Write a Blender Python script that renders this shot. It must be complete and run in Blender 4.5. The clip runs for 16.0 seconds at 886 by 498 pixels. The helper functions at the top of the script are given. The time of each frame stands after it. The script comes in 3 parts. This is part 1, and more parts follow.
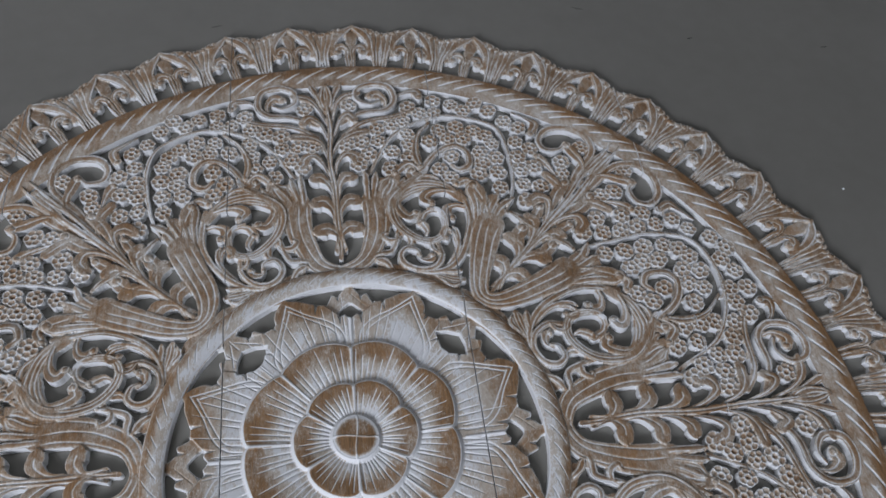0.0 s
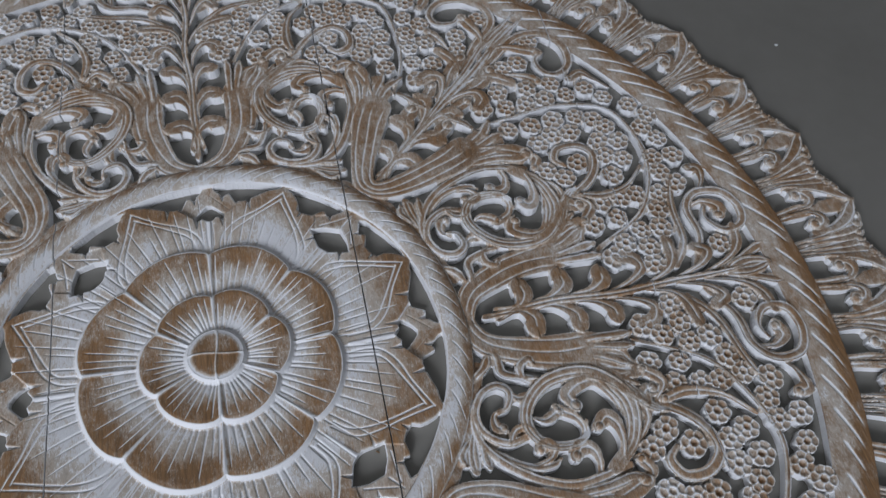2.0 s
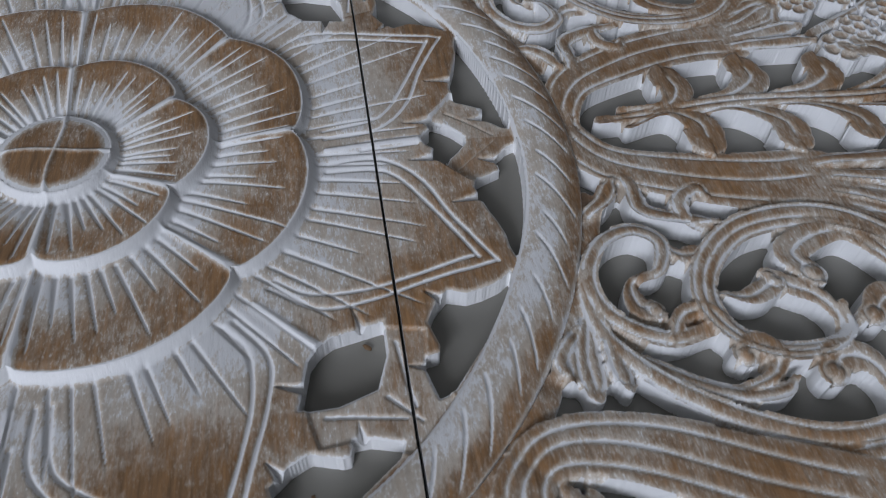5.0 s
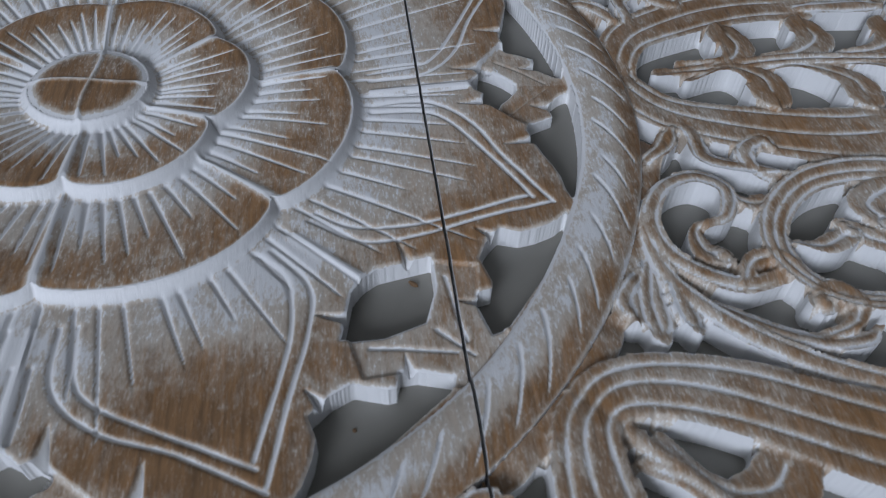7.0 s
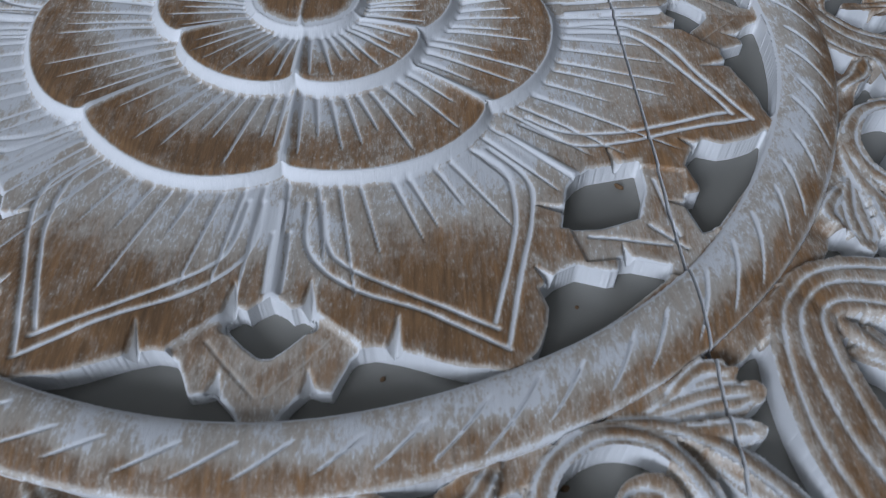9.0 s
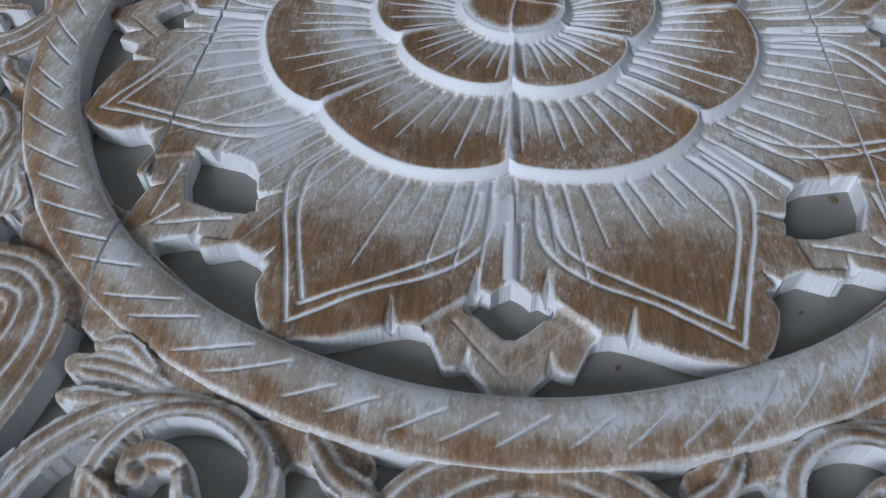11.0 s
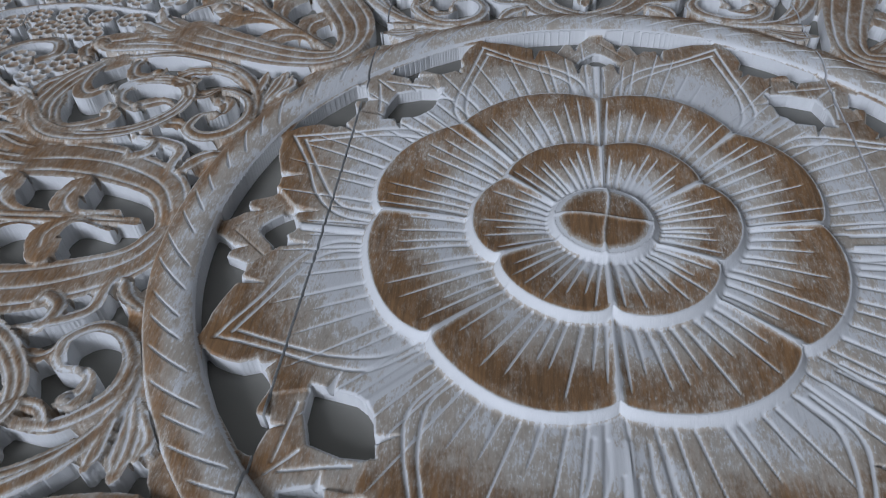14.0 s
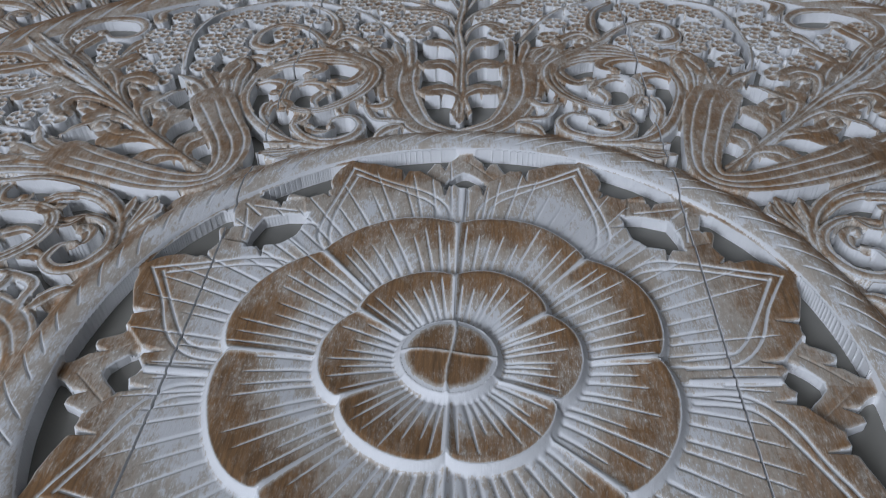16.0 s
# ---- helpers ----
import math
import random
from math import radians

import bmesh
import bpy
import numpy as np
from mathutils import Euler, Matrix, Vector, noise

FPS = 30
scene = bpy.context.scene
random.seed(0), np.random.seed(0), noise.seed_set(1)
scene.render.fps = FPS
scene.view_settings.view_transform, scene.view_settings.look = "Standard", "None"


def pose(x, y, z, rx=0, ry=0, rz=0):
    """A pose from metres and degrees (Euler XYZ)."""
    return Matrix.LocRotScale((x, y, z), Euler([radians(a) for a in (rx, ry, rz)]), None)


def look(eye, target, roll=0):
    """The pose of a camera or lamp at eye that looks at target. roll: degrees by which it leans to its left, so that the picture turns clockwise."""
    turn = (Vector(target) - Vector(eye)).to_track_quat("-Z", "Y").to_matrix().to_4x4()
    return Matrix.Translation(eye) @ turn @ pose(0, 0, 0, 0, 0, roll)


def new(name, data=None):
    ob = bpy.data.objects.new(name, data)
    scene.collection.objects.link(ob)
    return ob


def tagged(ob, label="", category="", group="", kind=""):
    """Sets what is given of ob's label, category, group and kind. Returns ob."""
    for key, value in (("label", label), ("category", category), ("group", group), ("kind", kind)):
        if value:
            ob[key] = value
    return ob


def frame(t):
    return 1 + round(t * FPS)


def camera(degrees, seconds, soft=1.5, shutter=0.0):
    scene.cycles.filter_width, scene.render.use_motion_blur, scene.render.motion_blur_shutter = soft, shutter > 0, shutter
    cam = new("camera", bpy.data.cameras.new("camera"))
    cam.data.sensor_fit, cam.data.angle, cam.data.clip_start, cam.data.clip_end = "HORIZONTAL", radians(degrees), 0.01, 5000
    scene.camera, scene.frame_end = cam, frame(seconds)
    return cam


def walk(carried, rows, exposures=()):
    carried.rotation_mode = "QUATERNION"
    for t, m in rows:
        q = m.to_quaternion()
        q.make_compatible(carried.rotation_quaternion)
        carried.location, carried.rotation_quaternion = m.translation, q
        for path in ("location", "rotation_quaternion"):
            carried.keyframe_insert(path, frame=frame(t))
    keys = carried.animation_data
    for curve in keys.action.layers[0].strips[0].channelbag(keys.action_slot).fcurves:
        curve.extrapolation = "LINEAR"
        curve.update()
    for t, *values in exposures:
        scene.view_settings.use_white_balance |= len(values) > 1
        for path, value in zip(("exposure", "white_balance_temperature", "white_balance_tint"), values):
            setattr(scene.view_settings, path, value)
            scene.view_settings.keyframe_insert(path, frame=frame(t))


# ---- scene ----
cam = camera(60.1, 16.0, soft=1.0)
cam.data.dof.use_dof, cam.data.dof.focus_distance, cam.data.dof.aperture_fstop = True, 0.44, 21.5
PATH = [
    (0, (-0.005, -0.317, 0.8965), (0.256, 0.781, -0.7545), 7.0),
    (0.5, (0.018, -0.331, 0.8925), (0.311, 0.763, -0.7555), 6.8),
    (1, (0.045, -0.337, 0.8745), (0.372, 0.737, -0.7805), 6.5),
    (1.5, (0.074, -0.344, 0.8065), (0.452, 0.704, -0.8545), 6.8),
    (2, (0.109, -0.339, 0.7255), (0.435, 0.679, -0.9645), 5.9),
    (2.5, (0.131, -0.325, 0.6115), (0.419, 0.758, -1.046), 6.3),
    (3, (0.132, -0.294, 0.4965), (0.408, 0.844, -1.125), 4.6),
    (3.5, (0.134, -0.29, 0.4135), (0.369, 0.931, -1.153), 2.2),
    (4, (0.141, -0.296, 0.3485), (0.392, 0.922, -1.219), 2.2),
    (4.5, (0.137, -0.287, 0.3065), (0.382, 0.939, -1.255), 2.2),
    (6.8, (0.123, -0.3, 0.2355), (0.35, 1.004, -1.264), 3.0),
    (7, (0.117, -0.302, 0.2365), (0.333, 1.003, -1.264), 3.0),
    (7.5, (0.099, -0.311, 0.2335), (0.276, 0.977, -1.286), 2.7),
    (8, (0.085, -0.321, 0.2315), (0.217, 0.947, -1.31), 1.8),
    (8.5, (0.072, -0.329, 0.2295), (0.163, 0.934, -1.319), 1.1),
    (9, (0.055, -0.336, 0.2335), (0.102, 0.925, -1.318), 1.0),
    (9.5, (0.04, -0.342, 0.2385), (0.044, 0.927, -1.308), 0.5),
    (10, (0.023, -0.35, 0.2415), (-0.033, 0.927, -1.298), -0.3),
    (10.2, (0.015, -0.354, 0.2415), (-0.054, 0.916, -1.302), -0.3),
    (12.3, (-0.0251, -0.3465, 0.2671), (-0.280, 0.942, -1.2410), -5.6),
    (12.5, (-0.0300, -0.3419, 0.2720), (-0.287, 0.963, -1.2220), -5.4),
    (13, (-0.0413, -0.3285, 0.2838), (-0.273, 1.023, -1.1721), -4.4),
    (13.5, (-0.0472, -0.3183, 0.2930), (-0.250, 1.070, -1.1319), -3.4),
    (14, (-0.0488, -0.3117, 0.3018), (-0.255, 1.107, -1.0928), -3.6),
    (14.5, (-0.0425, -0.3088, 0.3123), (-0.255, 1.143, -1.0468), -4.0),
    (15, (-0.0246, -0.3018, 0.3187), (-0.211, 1.190, -1.0003), -3.2),
    (15.5, (-0.0030, -0.2895, 0.3263), (-0.149, 1.228, -0.9682), -2.1),
    (16, (0.0150, -0.2777, 0.3332), (-0.093, 1.251, -0.9523), -1.9),
]
LIGHT = [(0, -0.08, 6600, 10), (2.5, -0.18, 6560, 10), (4.5, -0.32, 6560, 10), (7, -0.36, 6290, 9), (9, -0.3, 6080, 8), (10.2, -0.26, 6100, 8), (12.5, -0.17, 6180, 9), (14.5, -0.38, 6320, 9), (16, -0.3, 6380, 9)]
walk(cam, [(t, look(eye, target, roll)) for t, eye, target, roll in PATH], LIGHT)


# ---- light ----
world = bpy.data.worlds.new("world")
scene.world = world
world.use_nodes = True
sky = world.node_tree.nodes.new("ShaderNodeTexSky")
sky.sky_type = "NISHITA"
sky.sun_disc = False
sky.sun_elevation, sky.sun_rotation = radians(40), radians(200)
world.node_tree.links.new(sky.outputs[0], world.node_tree.nodes["Background"].inputs["Color"])
world.node_tree.nodes["Background"].inputs["Strength"].default_value = 0.1


def window_light(name, place, target, width, height, watts, colour):
    lamp = bpy.data.lights.new(name, "AREA")
    lamp.shape, lamp.size, lamp.size_y, lamp.energy, lamp.color = "RECTANGLE", width, height, watts, colour
    ob = new(name, lamp)
    ob.matrix_world = look(place, target)
    return ob


window_light("window_light", (-3.3, -5.68, 3.3), (0.0, 0.0, 0.2), 2.7, 2.7, 425.0, (0.81, 0.885, 1.06))

# ---- materials ----


def material(name):
    m = bpy.data.materials.new(name)
    m.use_nodes = True
    return m, m.node_tree.nodes, m.node_tree.links, m.node_tree.nodes["Principled BSDF"]


def ramp(nodes, links, source, stops):
    r = nodes.new("ShaderNodeValToRGB")
    while len(r.color_ramp.elements) < len(stops):
        r.color_ramp.elements.new(0.5)
    for e, (p, c) in zip(r.color_ramp.elements, stops):
        e.position, e.color = p, (*c, 1)
    links.new(source, r.inputs[0])
    return r.outputs[0]


def texture_noise(nodes, links, scale, detail=4.0, rough=0.55, stretch=(1, 1, 1)):
    co = nodes.new("ShaderNodeTexCoord")
    mp = nodes.new("ShaderNodeMapping")
    mp.inputs["Scale"].default_value = stretch
    links.new(co.outputs["Object"], mp.inputs[0])
    n = nodes.new("ShaderNodeTexNoise")
    n.inputs["Scale"].default_value, n.inputs["Detail"].default_value, n.inputs["Roughness"].default_value = scale, detail, rough
    links.new(mp.outputs[0], n.inputs["Vector"])
    return n.outputs["Fac"]


def calc(nodes, links, op, a, b, clamp=False):
    m = nodes.new("ShaderNodeMath")
    m.operation, m.use_clamp = op, clamp
    for k, v in ((0, a), (1, b)):
        if isinstance(v, (int, float)):
            m.inputs[k].default_value = v
        else:
            links.new(v, m.inputs[k])
    return m.outputs[0]


def mixed(nodes, links, factor, a, b):
    mix = nodes.new("ShaderNodeMix")
    mix.data_type = "RGBA"
    links.new(factor, mix.inputs["Factor"])
    for socket, v in (("A", a), ("B", b)):
        if isinstance(v, tuple):
            mix.inputs[socket].default_value = v
        else:
            links.new(v, mix.inputs[socket])
    return mix.outputs["Result"]


def whitewashed_wood():
    """Teak with a white wash that stays in the cuts and is rubbed off the high places."""
    m, nodes, links, bsdf = material("whitewashed_wood")
    grain = texture_noise(nodes, links, 60, 5, 0.6, (9, 0.8, 1))
    broad = texture_noise(nodes, links, 9, 3)
    tone = calc(nodes, links, "ADD", calc(nodes, links, "MULTIPLY", grain, 0.65), calc(nodes, links, "MULTIPLY", broad, 0.35))
    wood = ramp(nodes, links, tone, ((0.30, (0.125, 0.067, 0.028)), (0.50, (0.282, 0.149, 0.060)), (0.70, (0.46, 0.243, 0.100))))
    at = nodes.new("ShaderNodeAttribute")
    at.attribute_name = "paint"
    rub = texture_noise(nodes, links, 190, 6, 0.75, (1.5, 0.6, 1))
    cloud = texture_noise(nodes, links, 24, 5, 0.62)
    scratch = texture_noise(nodes, links, 520, 3, 0.6, (1.4, 0.35, 1))
    wear = calc(nodes, links, "ADD", calc(nodes, links, "MULTIPLY", calc(nodes, links, "SUBTRACT", rub, 0.5), 1.0), calc(nodes, links, "MULTIPLY", calc(nodes, links, "SUBTRACT", cloud, 0.5), 1.7))
    wear = calc(nodes, links, "ADD", wear, calc(nodes, links, "MULTIPLY", calc(nodes, links, "SUBTRACT", scratch, 0.5), 0.7))
    flake = texture_noise(nodes, links, 85, 4, 0.6, (1.3, 0.8, 1))
    wear = calc(nodes, links, "ADD", wear, calc(nodes, links, "MULTIPLY", calc(nodes, links, "SUBTRACT", flake, 0.5), 1.1))
    hairs = ramp(nodes, links, texture_noise(nodes, links, 1100, 4, 0.65, (1.0, 0.30, 1)), ((0.50, (0, 0, 0)), (0.70, (0.70, 0.70, 0.70))))
    wear = calc(nodes, links, "ADD", wear, calc(nodes, links, "MULTIPLY", hairs, calc(nodes, links, "ADD", cloud, 0.1)))
    calm = calc(nodes, links, "SUBTRACT", 1.12, calc(nodes, links, "MULTIPLY", at.outputs["Fac"], 0.62), True)
    cover = calc(nodes, links, "ADD", at.outputs["Fac"], calc(nodes, links, "MULTIPLY", wear, calm))
    mask = ramp(nodes, links, cover, ((0.06, (0.04, 0.04, 0.04)), (0.38, (0.24, 0.24, 0.24)), (0.66, (0.66, 0.66, 0.66)), (1.0, (0.97, 0.97, 0.97))))
    wash = ramp(nodes, links, texture_noise(nodes, links, 45, 4), ((0.3, (0.645, 0.59, 0.50)), (0.7, (0.77, 0.715, 0.62))))
    thick = ramp(nodes, links, cover, ((0.82, (0, 0, 0)), (1.0, (1, 1, 1))))
    white = mixed(nodes, links, thick, wash, (0.87, 0.87, 0.86, 1))
    mix = mixed(nodes, links, mask, wood, white)
    links.new(mix, bsdf.inputs["Base Color"])
    bsdf.inputs["Roughness"].default_value = 0.48
    bsdf.inputs["Specular IOR Level"].default_value = 0.35
    bump = nodes.new("ShaderNodeBump")
    bump.inputs["Strength"].default_value, bump.inputs["Distance"].default_value = 0.35, 0.0012
    links.new(calc(nodes, links, "ADD", calc(nodes, links, "MULTIPLY", grain, 0.6), calc(nodes, links, "MULTIPLY", rub, 0.5)), bump.inputs["Height"])
    links.new(bump.outputs[0], bsdf.inputs["Normal"])
    return m


def plain_surface(name, dark, light, rough, scale, bumpiness=0.1):
    m, nodes, links, bsdf = material(name)
    fine, broad = texture_noise(nodes, links, scale * 14, 5), texture_noise(nodes, links, scale, 3)
    tone = calc(nodes, links, "ADD", calc(nodes, links, "MULTIPLY", fine, 0.3), calc(nodes, links, "MULTIPLY", broad, 0.7))
    links.new(ramp(nodes, links, tone, ((0.35, dark), (0.65, light))), bsdf.inputs["Base Color"])
    links.new(calc(nodes, links, "ADD", calc(nodes, links, "MULTIPLY", broad, 0.15), rough - 0.07), bsdf.inputs["Roughness"])
    bump = nodes.new("ShaderNodeBump")
    bump.inputs["Strength"].default_value, bump.inputs["Distance"].default_value = bumpiness, 0.002
    links.new(fine, bump.inputs["Height"])
    links.new(bump.outputs[0], bsdf.inputs["Normal"])
    return m


WOOD = whitewashed_wood()
FLOOR = plain_surface("grey_floor_paint", (0.214, 0.203, 0.175), (0.255, 0.242, 0.210), 0.34, 2.2, 0.05)
PLASTER = plain_surface("plaster", (0.44, 0.43, 0.415), (0.52, 0.51, 0.495), 0.8, 2.0)
# near-black tone for the unseen east wall, to weaken its reflected light
DIM_WALL = plain_surface("dim_wall", (0.060, 0.064, 0.070), (0.085, 0.090, 0.098), 0.8, 2.0)
CRUMB = plain_surface("white_crumb", (0.7, 0.7, 0.68), (0.85, 0.85, 0.83), 0.7, 90)
CHIP = plain_surface("chip_wood", (0.10, 0.055, 0.025), (0.22, 0.13, 0.06), 0.7, 60)
SCUFF = plain_surface("dark_scuff", (0.045, 0.040, 0.034), (0.07, 0.062, 0.052), 0.6, 60)

# ---- the room ----


def mesh_object(name, bm, mat, parent=None):
    me = bpy.data.meshes.new(name)
    bm.to_mesh(me)
    bm.free()
    me.materials.append(mat)
    ob = new(name, me)
    ob.parent = parent
    return ob


def slab(bm, lo, hi):
    got = bmesh.ops.create_cube(bm, size=1)["verts"]
    for v in got:
        for k in range(3):
            v.co[k] = lo[k] if v.co[k] < 0 else hi[k]


def structure(name, boxes, mat, label):
    bm = bmesh.new()
    for lo, hi in boxes:
        slab(bm, lo, hi)
    return tagged(mesh_object(name, bm, mat), label, name.split("_")[0], kind="structure")


structure("floor", [((-5.9, -5.8, -0.1), (2.3, 3.2, 0.0))], FLOOR, "smooth grey painted concrete floor with faint scuffs")
structure("ceiling", [((-5.9, -5.8, 5.5), (2.3, 3.2, 5.6))], PLASTER, "plain pale plaster ceiling of the room")
structure("wall_north", [((-5.9, 3.1, 0), (2.3, 3.2, 5.5))], PLASTER, "plain pale plaster wall of the room")
# out of view: closes the room, and dims reflections and bounce on that side
structure("wall_east", [((2.2, -5.7, 0), (2.3, 3.1, 5.5))], DIM_WALL, "unseen plain wall kept dark to cut reflected light from the east")
structure("wall_west", [((-5.9, -5.7, 0), (-5.8, 3.1, 5.5))], PLASTER, "plain pale plaster wall of the room")
structure("wall_south", [((-5.9, -5.8, 0), (-4.7, -5.7, 5.5)), ((-1.9, -5.8, 0), (2.3, -5.7, 5.5)), ((-4.7, -5.8, 0), (-1.9, -5.7, 1.9)), ((-4.7, -5.8, 4.7), (-1.9, -5.7, 5.5))], PLASTER, "plain pale plaster wall with a wide window opening")

# ---- the carved design: relief fields on a raster, one eighth of the round ----
TOP = 0.0215
SINK = 0.0095  # the heights of the design count from this far under the floor
FLANK = 0.0003


class Field:
    """Height, reach inside the wood, paint and owner over a piece of plane."""

    def __init__(self, x0, y0, x1, y1, step):
        self.x0, self.y0, self.step = x0, y0, step
        self.nx, self.ny = int((x1 - x0) / step) + 2, int((y1 - y0) / step) + 2
        shape = (self.ny, self.nx)
        self.h, self.d = np.zeros(shape), np.full(shape, -0.004)
        self.p, self.own = np.ones(shape), np.full(shape, -1)
        self.names = []

    def window(self, lo, hi):
        i0, i1 = (max(0, int((a - o) / self.step)) for a, o in ((lo[0], self.x0), (hi[0], self.x0)))
        j0, j1 = (max(0, int((a - o) / self.step)) for a, o in ((lo[1], self.y0), (hi[1], self.y0)))
        i1, j1 = min(i1 + 2, self.nx), min(j1 + 2, self.ny)
        if i1 <= i0 or j1 <= j0:
            return None, None, None
        xs = self.x0 + self.step * np.arange(i0, i1)
        ys = self.y0 + self.step * np.arange(j0, j1)
        return (slice(j0, j1), slice(i0, i1)), *np.meshgrid(xs, ys)

    def lay(self, win, h, d, p, name):
        k = len(self.names)
        self.names.append(name)
        over = (d > 0) & ((h > self.h[win]) | (self.d[win] <= 0))
        self.h[win] = np.where(over, h, self.h[win])
        self.p[win] = np.where(over, p, self.p[win])
        self.own[win] = np.where(over, k, self.own[win])
        self.d[win] = np.maximum(self.d[win], d)

    def spread(self, turns=5):
        """Carries height and paint a little past the outline, so that edges stay crisp."""
        done = self.d > 0
        for _ in range(turns):
            fresh = np.zeros(done.shape, bool)
            h, p = self.h.copy(), self.p.copy()
            for k, ax in ((1, 0), (-1, 0), (1, 1), (-1, 1)):
                near = np.roll(done, k, ax) & ~done
                h = np.where(near & ~fresh, np.roll(self.h, k, ax), h)
                p = np.where(near & ~fresh, np.roll(self.p, k, ax), p)
                fresh |= near
            self.h, self.p, done = h, p, done | fresh

    def sample(self, x, y):
        fx = np.clip((x - self.x0) / self.step, 0, self.nx - 1.001)
        fy = np.clip((y - self.y0) / self.step, 0, self.ny - 1.001)
        i, j = fx.astype(int), fy.astype(int)
        u, v = fx - i, fy - j
        mix = lambda a: (a[j, i] * (1 - u) + a[j, i + 1] * u) * (1 - v) + (a[j + 1, i] * (1 - u) + a[j + 1, i + 1] * u) * v
        return mix(self.h), mix(self.d), mix(self.p), self.own[(fy + 0.5).astype(int), (fx + 0.5).astype(int)]


def spline(points, n=14):
    """A smooth curve through a few points."""
    q = np.array(points, float)
    q = np.vstack([2 * q[0] - q[1], q, 2 * q[-1] - q[-2]])
    out = []
    for k in range(1, len(q) - 2):
        t = np.linspace(0, 1, n, endpoint=False)[:, None]
        a, b, c, e = q[k - 1 : k + 3]
        out.append(0.5 * (2 * b + (c - a) * t + (2 * a - 5 * b + 4 * c - e) * t**2 + (3 * b - a - 3 * c + e) * t**3))
    return np.vstack([*out, q[-2:-1]])


def along(line, X, Y):
    """Distance from a curve, the side, and how far along it."""
    best, side, part = np.full(X.shape, 9.0), np.zeros(X.shape), np.zeros(X.shape)
    n = len(line) - 1
    for k in range(n):
        (ax, ay), (bx, by) = line[k], line[k + 1]
        ex, ey = bx - ax, by - ay
        s = np.clip(((X - ax) * ex + (Y - ay) * ey) / (ex * ex + ey * ey + 1e-12), 0, 1)
        qx, qy = X - ax - s * ex, Y - ay - s * ey
        d = np.hypot(qx, qy)
        near = d < best
        best = np.where(near, d, best)
        side = np.where(near, np.sign(ex * qy - ey * qx), side)
        part = np.where(near, (k + s) / n, part)
    return best, side, part


def smooth(a, b, x):
    t = np.clip((x - a) / (b - a), 0, 1)
    return t * t * (3 - 2 * t)


BAND = Field(0.18, -0.012, 0.625, 0.455, 0.0008)


def carve(name, points, w0, w1, lines, z=TOP, field=None):
    """A carved stem or leaf, given in centimetres: its middle line, half widths and the number of cut lines along it."""
    field = field or BAND
    line = spline(np.array(points) / 100)
    w0, w1 = w0 / 100, w1 / 100
    pad = max(w0, w1) + 0.006
    win, X, Y = field.window(line.min(0) - pad, line.max(0) + pad)
    if win is None:
        return
    d, side, t = along(line, X, Y)
    hook = w1 >= w0 and lines == 1
    w = w0 + (w1 - w0) * smooth(0, 1, t)
    if hook:
        w = w * (0.55 + 0.75 * smooth(0.15, 0.7, t) - 0.25 * smooth(0.75, 1.0, t)) * (1 + 0.10 * np.sign(side) * smooth(0.5, 0.8, t))
    else:
        w = w * (0.75 + 0.25 * smooth(0, 0.2, t)) * (0.45 + 0.55 * smooth(0, 0.22, 1 - t) if name != "bud_arm" else 1.0)
    u = np.clip(d / w, 0, 1)
    rise = 0.0010 * math.sin(7.3 * points[0][0] + 3.1 * points[0][1])
    h = z - 0.0002 + rise + 0.0008 * np.sqrt(1 - 0.96 * u**4) + (0.0008 * side * u if name != "bud_arm" else 0) - 0.0022 * smooth(0.0, 0.25, 0.25 - t)
    paint = 0.33 + 0.30 * smooth(0.86, 1.0, u)
    s = side * u
    for k in range(lines):
        at = 0.0 if lines == 1 else -0.66 + 1.32 * k / (lines - 1) + 0.07 * math.sin(5.0 * k + points[0][1]) + 0.05 * np.sin(9 * t + 2 * k)
        fade = smooth(0.0, 0.1, t) * smooth(0.0, 0.12, 1.02 - t)
        g = np.exp(-(((s - at) * w / 0.00085) ** 2)) * fade
        h = h - (0.0010 if lines < 4 else 0.0006) * g
        paint = paint + (1.0 if lines < 4 else 0.75) * g
    if hook and name not in ("leaflet", "palm_leaf"):
        ex, ey = line[-1]
        ball = np.hypot(X - ex, Y - ey) / (w1 * 0.75)
        h = h + 0.0016 * np.exp(-(ball**2)) - 0.0016 * np.exp(-(((ball - 1.05) / 0.16) ** 2))
        paint = paint + 0.6 * np.exp(-(((ball - 1.05) / 0.2) ** 2))
    out = d - w
    h = np.where(out > 0, h - 0.0006 * smooth(0, FLANK, out), h)
    paint = np.where(out > 0, 0.95, paint)
    field.lay(win, h, np.clip(w + FLANK - d, -0.004, 1), np.clip(paint, 0, 1.1), name)


